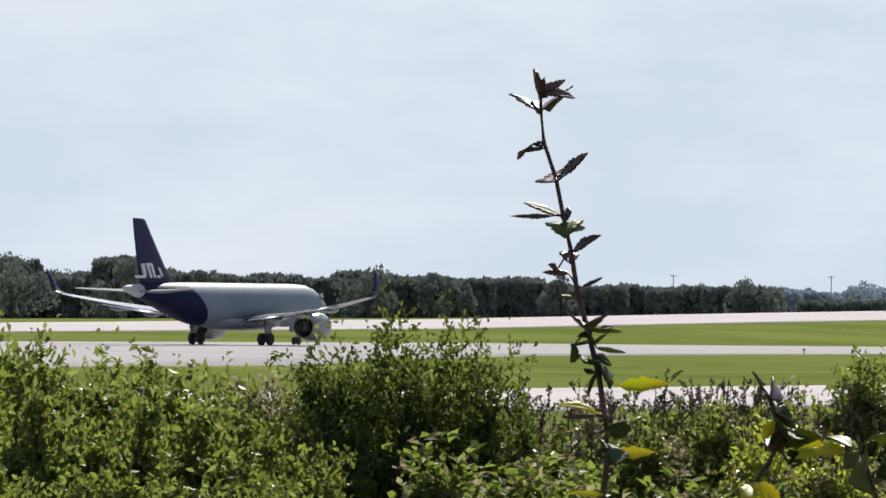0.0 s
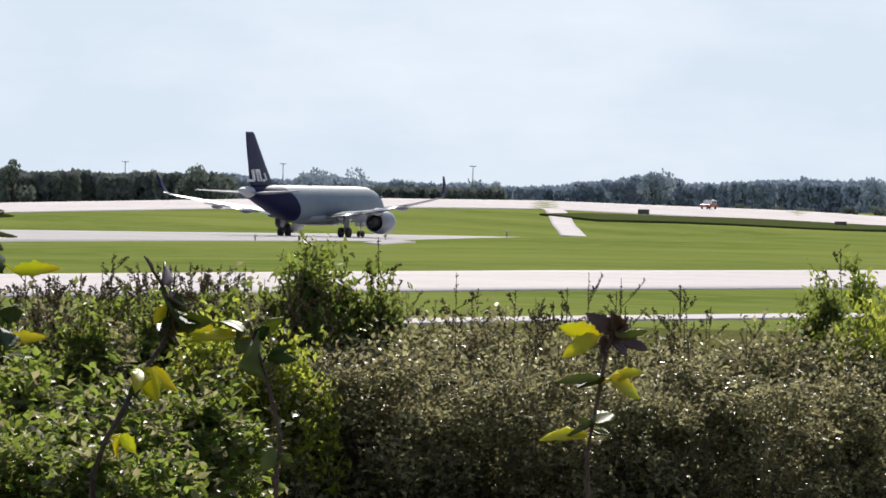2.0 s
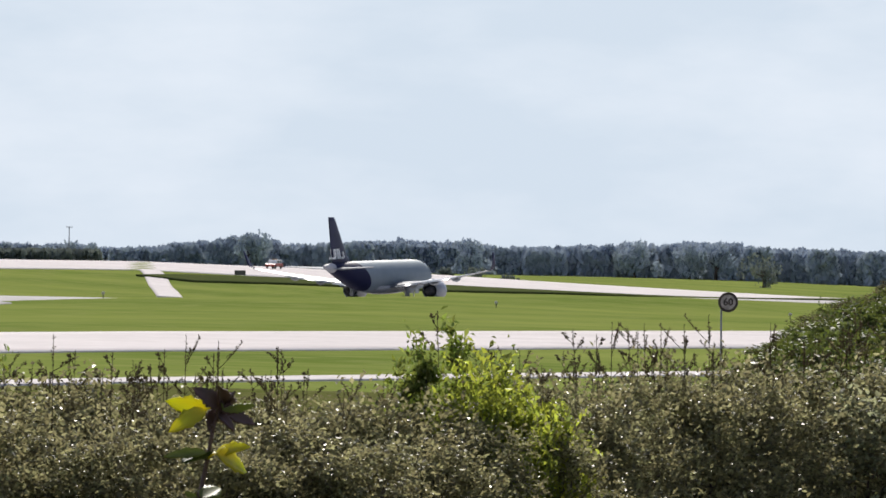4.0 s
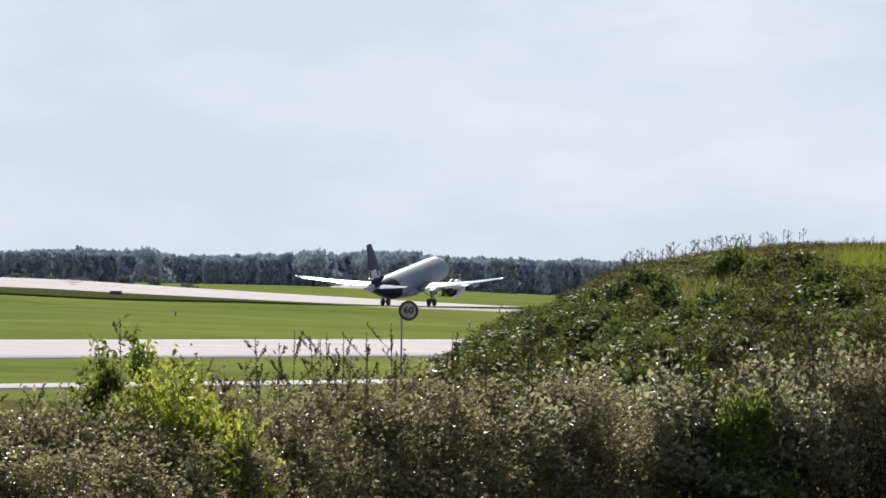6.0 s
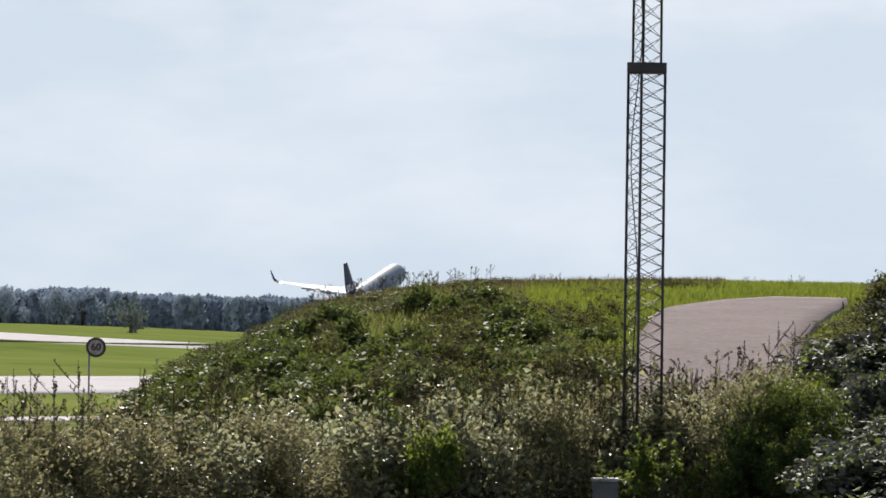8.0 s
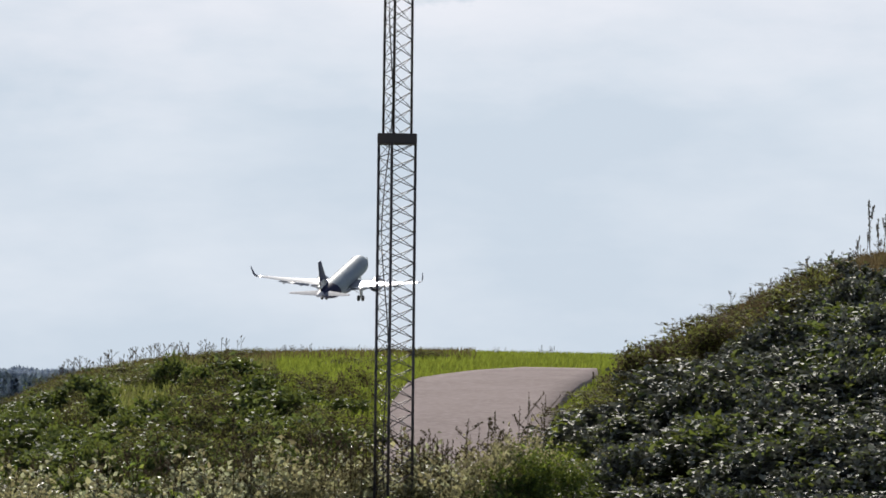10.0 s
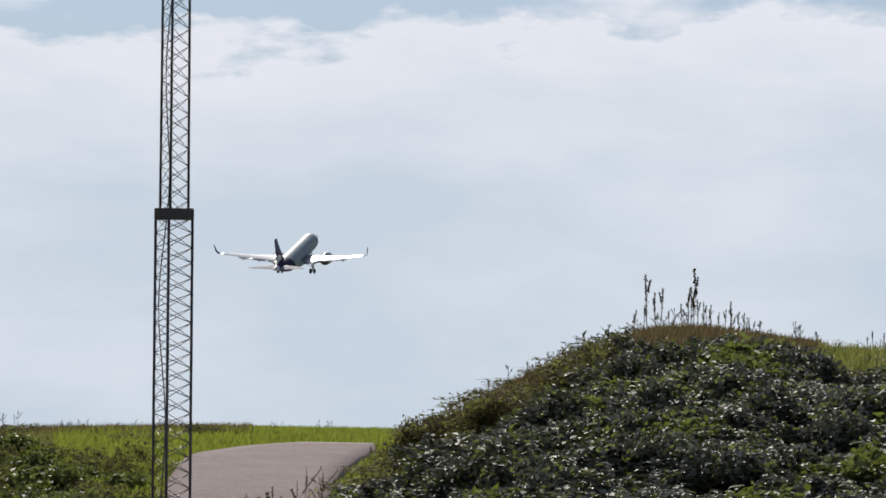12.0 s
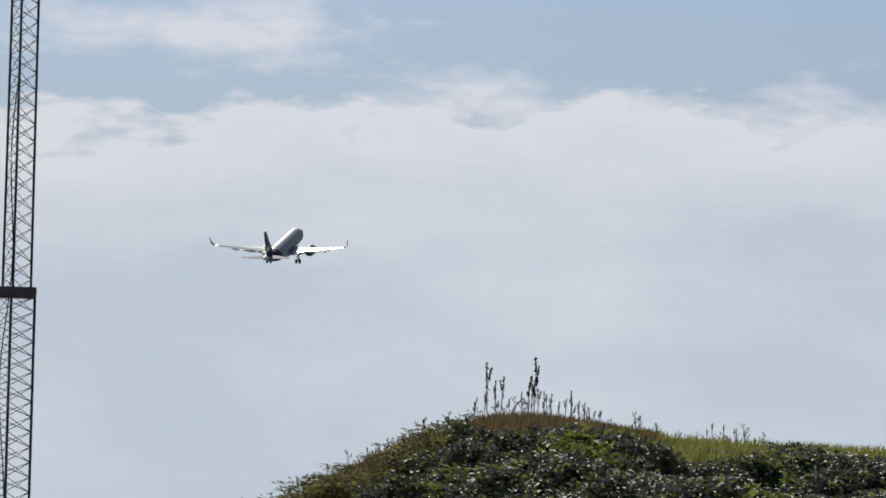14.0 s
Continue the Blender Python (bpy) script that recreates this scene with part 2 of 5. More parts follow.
def ground_height(x, y):
    """Height of the one ground sheet over the plan (arrays or numbers)."""
    x, y = np.asarray(x, float), np.asarray(y, float)
    az, d = np.arctan2(x, y) * K, np.hypot(x, y)
    n = np.maximum(-x * math.cos(HEADING) + y * math.sin(HEADING), 1.0)
    azc = np.clip(az, COLS[0], COLS[-1])
    cols = np.array([np.interp(azc.ravel(), COLS, row) for row in TABLE]).reshape((len(OFFS),) + azc.shape)
    k = np.clip(np.searchsorted(OFFS, n.ravel()).reshape(n.shape), 1, len(OFFS) - 1)
    lo, hi = OFFS[k - 1], OFFS[k]
    f = np.clip((n - lo) / (hi - lo), 0, 1)
    za = np.take_along_axis(cols, (k - 1)[None], 0)[0]
    zb = np.take_along_axis(cols, k[None], 0)[0]
    f = f * 0.6 + smooth(f) * 0.4
    z = za + (zb - za) * f
    along_s = x * math.sin(HEADING) + y * math.cos(HEADING)
    roll = np.sin(along_s / 17.0) * 0.5 + np.sin(along_s / 41.0 + 1.3)
    z = z + 0.30 * roll * np.exp(-((n - 392) / 24) ** 2) + 0.16 * roll * np.exp(-((n - 215) / 30) ** 2)
    near = np.interp(d, [0, 9, 30, 62, 150], [-1.7, -1.75, -3.0, -3.4, -3.7])
    w = smooth((d - 100) / 60)
    z = near * (1 - w) + z * w
    ahead = (y > 0)
    c1 = 160 * soft_table(az, CREST_ONE) / K
    front = -3.7 + (c1 + 3.7) * np.sin(np.clip((d - 92) / 68, 0, 1) * math.pi / 2)
    back = c1 - np.clip(d - 175, 0, 200) * 0.05
    m1 = np.where(d < 160, front, back)
    c2 = 120 * soft_table(az, CREST_TWO) / K
    front = -3.7 + (c2 + 3.7) * np.sin(np.clip((d - 80) / 40, 0, 1) * math.pi / 2)
    back = c2 - np.clip(d - 126, 0, 200) * 0.09
    m2 = np.where(d < 120, front, back)
    m2 = np.where((d > 80) & ahead & (az > 3250), m2, -9)
    m1 = np.where((d > 92) & ahead & (az > 2050), m1, -9)
    return np.maximum(np.maximum(z, m1), m2) + EYE


def ground_at(x, y):
    return float(ground_height(np.array([x]), np.array([y]))[0])


def mesh_of(name, verts, faces, mat, smooth_shade=False):
    me = bpy.data.meshes.new(name)
    me.from_pydata([tuple(v) for v in verts], [], [tuple(f) for f in faces])
    me.materials.append(mat)
    if smooth_shade:
        me.polygons.foreach_set("use_smooth", [True] * len(me.polygons))
    me.update()
    return me


def build_ground():
    azs = np.concatenate([np.linspace(-math.pi * K, -1700, 60)[:-1], np.linspace(-1700, 5400, 240), np.linspace(5400, math.pi * K, 60)[1:-1]])
    ds = np.concatenate([np.array([0.001]), np.linspace(2, 80, 30), np.linspace(82, 260, 72)[1:], np.geomspace(262, 1700, 120)[1:], np.geomspace(1700, 4900, 14)[1:]])
    A, D = np.meshgrid(azs / K, ds)
    X, Y = D * np.sin(A), D * np.cos(A)
    Z = ground_height(X, Y)
    rough = np.interp(D, [80, 110, 190, 230], [0.05, 0.12, 0.12, 0.0])
    rng = np.random.default_rng(4)
    Z = Z + rng.normal(0, 1, Z.shape) * rough * 0.22
    nr, nc = X.shape
    verts = np.stack([X, Y, Z], -1).reshape(-1, 3)
    faces = []
    for i in range(nr - 1):
        for j in range(nc):
            k = (j + 1) % nc
            faces.append((i * nc + j, i * nc + k, (i + 1) * nc + k, (i + 1) * nc + j))
    me = mesh_of("ground", verts, faces, GRASS, True)
    me.materials.append(TURF)
    near = [1 if ds[i] < 210 else 0 for i in range(nr - 1) for j in range(nc)]
    me.polygons.foreach_set("material_index", near)
    return tagged(new("ground", me), "mown green airfield grass with low rough mounds", "grass", kind="structure")


def band(name, label, centre, half, mat, lift=0.03, steps=240, category="road"):
    """A paved band that follows the ground; centre(t) and half(t) for t from 0 to 1 give plan point and half-width vector."""
    verts, faces = [], []
    across = 6
    for i in range(steps + 1):
        t = i / steps
        c, h = centre(t), half(t)
        for j in range(across + 1):
            p = c + h * (2 * j / across - 1)
            verts.append((p.x, p.y, ground_at(p.x, p.y) + lift))
    for i in range(steps):
        for j in range(across):
            k = i * (across + 1) + j
            faces.append((k, k + 1, k + across + 2, k + across + 1))
    me = mesh_of(name, verts, faces, mat, True)
    bm = bmesh.new()
    bm.from_mesh(me)
    rim = [e for e in bm.edges if e.is_boundary]
    side = bmesh.ops.extrude_edge_only(bm, edges=rim)["geom"]
    bmesh.ops.translate(bm, vec=(0, 0, -0.25), verts=[g for g in side if isinstance(g, bmesh.types.BMVert)])
    bm.to_mesh(me)
    bm.free()
    return tagged(new(name, me), label, category, kind="structure")


def along(n, s0, s1):
    return lambda t: runway_point(s0 + (s1 - s0) * t, n)


LEFT = runway_point(0, 1)
build_ground()
def runway_edges(t):
    s = 250 + 2350 * t
    low = float(np.interp(s, [250, 363, 475, 572, 2600], [180, 218, 252, 268, 274]))      # a turning area widens its near end
    return s, low, 350.0


band("runway", "pale grey runway widening into a turning area", lambda t: runway_point(runway_edges(t)[0], sum(runway_edges(t)[1:]) / 2),
     lambda t: LEFT * ((runway_edges(t)[2] - runway_edges(t)[1]) / 2), ASPHALT, 0.05, 500, "runway")
band("taxiway", "pale concrete taxiway across the mown grass", along(131.5, -60, 1500), lambda t: LEFT * 16.5, CONCRETE, 0.05, 420, "taxiway")
band("perimeter_road", "narrow pale perimeter track in the grass", along(86, 60, 700), lambda t: LEFT * 1.7, CONCRETE, 0.06, 240)
band("parallel_runway", "broad pale concrete strip on a rise", along(465, 150, 2600), lambda t: LEFT * 35, CONCRETE, 0.05, 500, "runway")
# flat strip whose dark colour stands in for the bank's shaded face
band("rough_bank", "dark grass band painting the shaded bank face below the far strip", along(404, 960, 1420), lambda t: LEFT * (25.0 * min(1.0, 2.5 * t + 0.2)), SHADED_GRASS, 0.3, 200, "grass")
band("link_road", "short pale link road down a grass bank", lambda t: at(1165 + 38 * t, 0, 1108 - 190 * t).xy.to_3d(), lambda t: Vector((1.8, 0, 0)), CONCRETE, 0.12, 60)
band("turn_pad", "small pale concrete pad in the grass", lambda t: at(845 + 55 * t, 0, 560 + 22 * t).xy.to_3d(), lambda t: at(0, 0, 9 + 6 * t).xy.to_3d(), ASPHALT, 0.1, 20)
RAMP_D = [104, 116, 123, 128, 130, 134.5, 136, 139, 141]
RAMP_L = [3140, 3143, 3147, 3155, 3165, 3185, 3205, 3298, 3390]
RAMP_R = [3400, 3420, 3433, 3447, 3458, 3490, 3502, 3520, 3518]


def ramp_side(t, table):
    d = 104 + 37 * t
    return at(float(np.interp(d, RAMP_D, table)), 0, d).xy.to_3d()


band("ramp", "pinkish grey asphalt ramp climbing and bending between two mounds",
     lambda t: (ramp_side(t, RAMP_L) + ramp_side(t, RAMP_R)) / 2, lambda t: (ramp_side(t, RAMP_R) - ramp_side(t, RAMP_L)) / 2, RAMP, 0.14, 60)
# ---- aeroplane ----
def link_part(name, bm, mat, parent, label="", shade=True, m=None):
    """Links a bmesh as one mesh object under a thing or a part."""
    me = bpy.data.meshes.new(name)
    bmesh.ops.recalc_face_normals(bm, faces=bm.faces)
    bm.to_mesh(me)
    bm.free()
    for one in (mat if isinstance(mat, (list, tuple)) else [mat]):
        me.materials.append(one)
    if shade:
        me.polygons.foreach_set("use_smooth", [True] * len(me.polygons))
    ob = new(name, me)
    ob.parent = parent
    if m is not None:
        ob.matrix_basis = m
    if label:
        ob["label"] = label
    return ob


def rings(bm, loops, close_start=True, close_end=True):
    """Skins a row of closed loops of equal count."""
    made = [[bm.verts.new(p) for p in loop] for loop in loops]
    count = len(made[0])
    for a, b in zip(made, made[1:]):
        for i in range(count):
            j = (i + 1) % count
            bm.faces.new((a[i], a[j], b[j], b[i]))
    if close_start:
        bm.faces.new(made[0][::-1])
    if close_end:
        bm.faces.new(made[-1])
    return bm


def tube(bm, path, radii, sides=8):
    """A tapered tube along a path of points."""
    loops = []
    for i, p in enumerate(path):
        p = Vector(p)
        a, b = Vector(path[max(i - 1, 0)]), Vector(path[min(i + 1, len(path) - 1)])
        q = (b - a).normalized().to_track_quat("Z", "Y")
        r = radii[i] if isinstance(radii, (list, tuple)) else radii
        loops.append([p + q @ Vector((r * math.cos(t), r * math.sin(t), 0)) for t in (2 * math.pi * k / sides for k in range(sides))])
    return rings(bm, loops)


def box(bm, lo, hi, bevel=0.0):
    ret = bmesh.ops.create_cube(bm, size=1.0)
    c = [(a + b) / 2 for a, b in zip(lo, hi)]
    s = [abs(b - a) for a, b in zip(lo, hi)]
    for v in ret["verts"]:
        v.co = Vector([c[i] + v.co[i] * s[i] for i in range(3)])
    if bevel:
        bmesh.ops.bevel(bm, geom=list({e for v in ret["verts"] for e in v.link_edges}), offset=bevel, segments=2, affect="EDGES")
    return bm


def foil(le, chord, thick, n=9):
    """A wing section in the x-z plane; le is its leading edge, chord runs towards -x."""
    up, low = [], []
    for i in range(n + 1):
        u = (1 - math.cos(math.pi * i / n)) / 2
        h = 5 * thick * (0.2969 * math.sqrt(u) - 0.126 * u - 0.3516 * u * u + 0.2843 * u ** 3 - 0.1015 * u ** 4) * chord
        up.append(Vector((le[0] - u * chord, le[1], le[2] + h * 1.1)))
        low.append(Vector((le[0] - u * chord, le[1], le[2] - h * 0.8)))
    return up + low[-2:0:-1]


def livery():
    """Silver-grey body; behind a slanting, curved edge the paint is dark navy."""
    m = material("aircraft_paint", (0.205, 0.25, 0.288), 0.55, spots=(0.187, 0.23, 0.265), scale=0.6, spec=0.06)
    nt = m.node_tree
    nodes, links = nt.nodes, nt.links
    b = nodes["Principled BSDF"]
    old = b.inputs["Base Color"].links[0].from_socket
    coord = nodes.new("ShaderNodeTexCoord")
    sep = nodes.new("ShaderNodeSeparateXYZ")
    links.new(coord.outputs["Object"], sep.inputs[0])

    def calc(op, a, b2, clamp=False):
        n = nodes.new("ShaderNodeMath")
        n.operation, n.use_clamp = op, clamp
        for i, v in enumerate((a, b2)):
            if isinstance(v, (int, float)):
                n.inputs[i].default_value = v
            else:
                links.new(v, n.inputs[i])
        return n.outputs[0]
    zc = calc("SUBTRACT", sep.outputs["Z"], 5.9)
    bow = calc("MULTIPLY", calc("MULTIPLY", zc, zc), -0.08)
    edge = calc("ADD", calc("MULTIPLY", zc, -1.35), bow)          # the edge runs forward as it goes down
    fac = calc("MULTIPLY", calc("SUBTRACT", calc("SUBTRACT", edge, 10.6), sep.outputs["X"]), 40.0, True)
    mx = nodes.new("ShaderNodeMix")
    mx.data_type = "RGBA"
    links.new(fac, mx.inputs["Factor"])
    links.new(old, mx.inputs["A"])
    mx.inputs["B"].default_value = (0.010, 0.012, 0.042, 1)
    tip = calc("MULTIPLY", calc("SUBTRACT", -17.3, sep.outputs["X"]), 30.0, True)   # bare grey tail cone
    mx2 = nodes.new("ShaderNodeMix")
    mx2.data_type = "RGBA"
    links.new(tip, mx2.inputs["Factor"])
    links.new(mx.outputs["Result"], mx2.inputs["A"])
    mx2.inputs["B"].default_value = (0.42, 0.43, 0.46, 1)
    links.new(mx2.outputs["Result"], b.inputs["Base Color"])
    return m


GEARS = []          # each leg with its place under the plane and how far it drops once unloaded


def build_plane():
    navy = material("navy_paint", (0.010, 0.012, 0.042), 0.45, spots=(0.015, 0.016, 0.068), scale=0.8, spec=0.2)
    satin = material("tail_grey_paint", (0.24, 0.255, 0.29), 0.75, spots=(0.20, 0.215, 0.245), scale=0.7, spec=0.1)
    grey = material("wing_grey_paint", (0.25, 0.268, 0.29), 0.26, spots=(0.21, 0.226, 0.248), scale=0.7, spec=0.3)
    pale = material("white_paint", (0.78, 0.79, 0.80), 0.35, spots=(0.72, 0.73, 0.75), scale=1.0)
    metal = material("bare_metal", (0.55, 0.55, 0.57), 0.28, metal=0.9, spots=(0.4, 0.4, 0.42), scale=3)
    dark = material("engine_dark", (0.02, 0.02, 0.024), 0.55, spots=(0.035, 0.035, 0.04), scale=4)
    rubber = material("tyre_rubber", (0.025, 0.024, 0.024), 0.8, spots=(0.04, 0.038, 0.036), scale=10)
    glass = material("cockpit_glass", (0.02, 0.025, 0.03), 0.08, spots=(0.03, 0.035, 0.04), scale=2)
    plane = tagged(new("airliner"), "silver-grey twin-engine airliner with a navy tail, taking off", "airplane")
    X = 17.67          # the main gear lies this far behind the nose; local x runs forward from the gear

    # fuselage: distance behind the nose, half-width, top, bottom
    stations = [(0.0, 0.03, 3.52, 3.46), (0.25, 0.48, 3.95, 3.02), (0.7, 0.85, 4.28, 2.68), (1.4, 1.24, 4.68, 2.32), (2.2, 1.52, 5.15, 2.05),
                (3.2, 1.76, 5.55, 1.88), (4.4, 1.91, 5.80, 1.78), (6.0, 1.975, 5.87, 1.73), (9.0, 1.975, 5.87, 1.73), (13.0, 1.975, 5.87, 1.73),
                (17.0, 1.975, 5.87, 1.73), (21.0, 1.975, 5.87, 1.73), (23.5, 1.975, 5.87, 1.75), (25.5, 1.95, 5.87, 1.95), (27.5, 1.85, 5.86, 2.35),
                (29.5, 1.66, 5.84, 2.88), (31.5, 1.40, 5.80, 3.45), (33.5, 1.08, 5.74, 4.02), (35.2, 0.76, 5.66, 4.46), (36.6, 0.48, 5.55, 4.80),
                (37.3, 0.28, 5.45, 5.02), (37.57, 0.16, 5.38, 5.12)]
    dense = []
    for a, b in zip(stations, stations[1:]):
        for k in range(3):
            f = k / 3
            dense.append([a[i] + (b[i] - a[i]) * f for i in range(4)])
    dense.append(list(stations[-1]))
    loops = []
    for d, w, top, bot in dense:
        c, h = (top + bot) / 2, (top - bot) / 2
        loops.append([(X - d, w * math.cos(t), c + h * math.sin(t)) for t in (2 * math.pi * k / 36 for k in range(36))])
    body = link_part("fuselage", rings(bmesh.new(), loops), livery(), plane)
    for side in (1, -1):
        for i in range(3):
            bm = bmesh.new()
            x0 = 15.6 - i * 0.55
            w = 1.30 + i * 0.22
            rings(bm, [[(x0 + dx, side * (w + dy), 4.86 + dz) for dx, dy, dz in ((0.28, -0.22, -0.22), (-0.24, 0.0, -0.22), (-0.24, -0.14, 0.22), (0.2, -0.34, 0.2))],
                       [(x0 + dx, side * (w + dy + 0.06), 4.88 + dz) for dx, dy, dz in ((0.28, -0.22, -0.22), (-0.24, 0.0, -0.22), (-0.24, -0.14, 0.22), (0.2, -0.34, 0.2))]])
            link_part("cockpit_window", bm, glass, body, "dark cockpit pane", False)
    # belly fairing
    loops = []
    for d, w, depth in ((10.4, 0.6, 0.05), (11.4, 1.9, 0.22), (13.0, 2.2, 0.38), (16.0, 2.3, 0.45), (19.0, 2.2, 0.42), (21.0, 1.8, 0.25), (22.4, 0.7, 0.03)):
        loops.append([(X - d, w * math.cos(t), 2.2 + (0.55 if math.sin(t) > 0 else 0.45 + depth) * math.sin(t)) for t in (2 * math.pi * k / 20 for k in range(20))])
    link_part("belly_fairing", rings(bmesh.new(), loops), grey, plane)

    # wings, with sharklets, flap fairings, flaps
    def z_wing(y):
        t = (abs(y) - 1.6) / 15.3
        return 2.45 + 1.35 * t + 0.88 * t * t

    for side in (1, -1):
        sections = [(1.2, 11.7, 7.0, 0.14), (2.2, 12.3, 6.4, 0.135), (4.4, 13.45, 5.1, 0.12), (6.4, 14.5, 4.2, 0.115), (9.5, 16.05, 3.35, 0.11),
                    (13.0, 17.8, 2.4, 0.105), (16.2, 19.4, 1.62, 0.10), (16.9, 19.8, 1.45, 0.10)]
        loops = [foil((X - le, side * y, z_wing(y)), c, t) for y, le, c, t in sections]
        wing = link_part("wing", rings(bmesh.new(), loops), grey, plane, "pale grey swept wing")
        # sharklet: the tip bends up
        zt = z_wing(16.9)
        tip = []
        for y, le, c, z in ((16.9, 19.8, 1.45, zt), (17.35, 20.1, 1.3, zt + 0.22), (17.65, 20.5, 1.15, zt + 0.75), (17.8, 21.0, 0.9, zt + 1.5), (17.92, 21.75, 0.5, zt + 2.4)):
            thin = 0.10 * c
            lean = min(1.0, (z - zt) / 0.8)
            tip.append([(X - le - u * c, side * (y + v * thin * lean), z + v * thin * (1 - lean)) for u, v in ((0, 0), (0.25, 0.55), (0.6, 0.4), (1, 0), (0.6, -0.4), (0.25, -0.55))])
        link_part("sharklet", rings(bmesh.new(), tip), navy, wing, "upturned navy wing tip")
        for y, d in ((4.9, 17.9), (8.2, 18.2), (11.6, 18.9)):
            bm = bmesh.new()
            zf = z_wing(y)
            path = [(X - d + 1.5, side * y, zf - 0.2), (X - d + 0.8, side * y, zf - 0.36), (X - d - 0.3, side * y, zf - 0.42), (X - d - 1.4, side * y, zf - 0.38), (X - d - 2.0, side * y, zf - 0.3)]
            tube(bm, path, [0.03, 0.2, 0.24, 0.15, 0.02], 8)
            link_part("flap_fairing", bm, grey, wing)
        for ya, yb, la, lb, ca, cb in ((2.2, 6.2, 18.45, 18.55, 1.25, 1.0), (6.6, 12.6, 18.6, 19.95, 0.95, 0.7)):
            loops = []
            for y, le, c in ((ya, la, ca), (yb, lb, cb)):
                sec = foil((0, 0, 0), c, 0.12, 6)
                m = Matrix.Translation((X - le, side * y, z_wing(y) - 0.10)) @ Matrix.Rotation(radians(-9), 4, "Y")
                loops.append([m @ p for p in sec])
            link_part("flap", rings(bmesh.new(), loops), grey, wing, "lowered wing flap")
        # engine
        eng = new("engine")
        eng.parent = plane
        eng.matrix_basis = pose(X - 10.4, side * 5.75, 1.78)
        prof = [(0.0, 1.04), (-0.06, 1.16), (-0.3, 1.28), (-0.9, 1.36), (-1.8, 1.37), (-2.6, 1.30), (-3.3, 1.14), (-3.5, 1.06)]
        inner = [(-3.5, 1.0), (-2.6, 1.02), (-0.9, 0.98), (-0.3, 0.97), (0.0, 1.02)]
        bm = bmesh.new()
        lp = [[(d, r * math.cos(t), r * math.sin(t)) for t in (2 * math.pi * k / 32 for k in range(32))] for d, r in prof + inner]
        rings(bm, lp, False, False)
        link_part("nacelle", bm, grey, eng, "pale grey engine cowling")
        bm = bmesh.new()
        lp = [[(d, r * math.cos(t), r * math.sin(t)) for t in (2 * math.pi * k / 24 for k in range(24))] for d, r in ((-1.0, 0.97), (-1.05, 0.35), (-0.6, 0.02))]
        rings(bm, lp)
        link_part("fan", bm, dark, eng, "dark engine fan")
        bm = bmesh.new()
        lp = [[(d, r * math.cos(t), r * math.sin(t)) for t in (2 * math.pi * k / 24 for k in range(24))] for d, r in ((-2.4, 0.98), (-3.0, 0.72), (-4.2, 0.5), (-4.3, 0.46), (-4.2, 0.36), (-5.0, 0.04))]
        rings(bm, lp)
        link_part("core_nozzle", bm, dark, eng, "dark exhaust nozzle")
        bm = bmesh.new()
        rings(bm, [[(-0.9, y, z) for y, z in ((-0.12, 1.2), (0.12, 1.2), (0.12, 1.38), (-0.12, 1.38))],
                   [(-2.6, y, z) for y, z in ((-0.2, 1.0), (0.2, 1.0), (0.2, 1.62), (-0.2, 1.62))],
                   [(-5.2, y, z) for y, z in ((-0.14, 0.75), (0.14, 0.75), (0.14, 1.2), (-0.14, 1.2))],
                   [(-7.0, y, z) for y, z in ((-0.05, 0.95), (0.05, 0.95), (0.05, 1.15), (-0.05, 1.15))]])
        link_part("pylon", bm, grey, eng)
        # tailplane
        loops = [foil((X - le, side * y, z), c, 0.10, 7) for y, le, c, z in ((0.3, 31.4, 4.5, 4.92), (1.0, 31.8, 4.1, 4.94), (3.6, 33.35, 2.75, 5.06), (6.0, 34.75, 1.5, 5.2), (6.22, 35.1, 1.05, 5.21))]
        link_part("tailplane", rings(bmesh.new(), loops), satin, plane, "pale grey tailplane")
    # fin
    loops = []
    for z, le, c, t in ((5.4, 27.2, 7.3, 0.06), (5.95, 28.5, 6.2, 0.085), (6.6, 29.5, 5.4, 0.095), (8.6, 31.25, 4.2, 0.095), (10.6, 32.95, 2.95, 0.095), (11.55, 33.75, 2.3, 0.09), (11.76, 34.15, 1.9, 0.06)):
        loops.append([(p.x, p.z, z) for p in foil((X - le, 0, 0), c, t, 9)])
    fin = link_part("fin", rings(bmesh.new(), loops), navy, plane, "tall navy fin")
    # pale slanted marks of the emblem on both sides of the fin
    for side in (1, -1):
        for x0, w, lean, z0, z1 in ((-16.55, 0.9, 0.1, 6.2, 6.45), (-15.75, 0.3, 0.5, 6.35, 7.55), (-15.35, 0.6, 0.2, 7.35, 7.6),
                                    (-14.75, 0.3, 0.75, 6.25, 7.6), (-14.05, 0.3, 0.75, 6.25, 7.6), (-13.4, 0.5, 0.15, 6.25, 6.5), (-12.75, 0.28, 0.6, 6.4, 7.2)):
            bm = bmesh.new()
            y = side * 0.30
            x0 = x0 - 0.75
            quad = [(x0, z0), (x0 + w, z0), (x0 + w - lean, z1), (x0 - lean, z1)]
            rings(bm, [[(x, y - side * 0.25, z) for x, z in quad], [(x, y, z) for x, z in quad]])
            link_part("emblem", bm, pale, fin, "white slanted emblem mark", False)
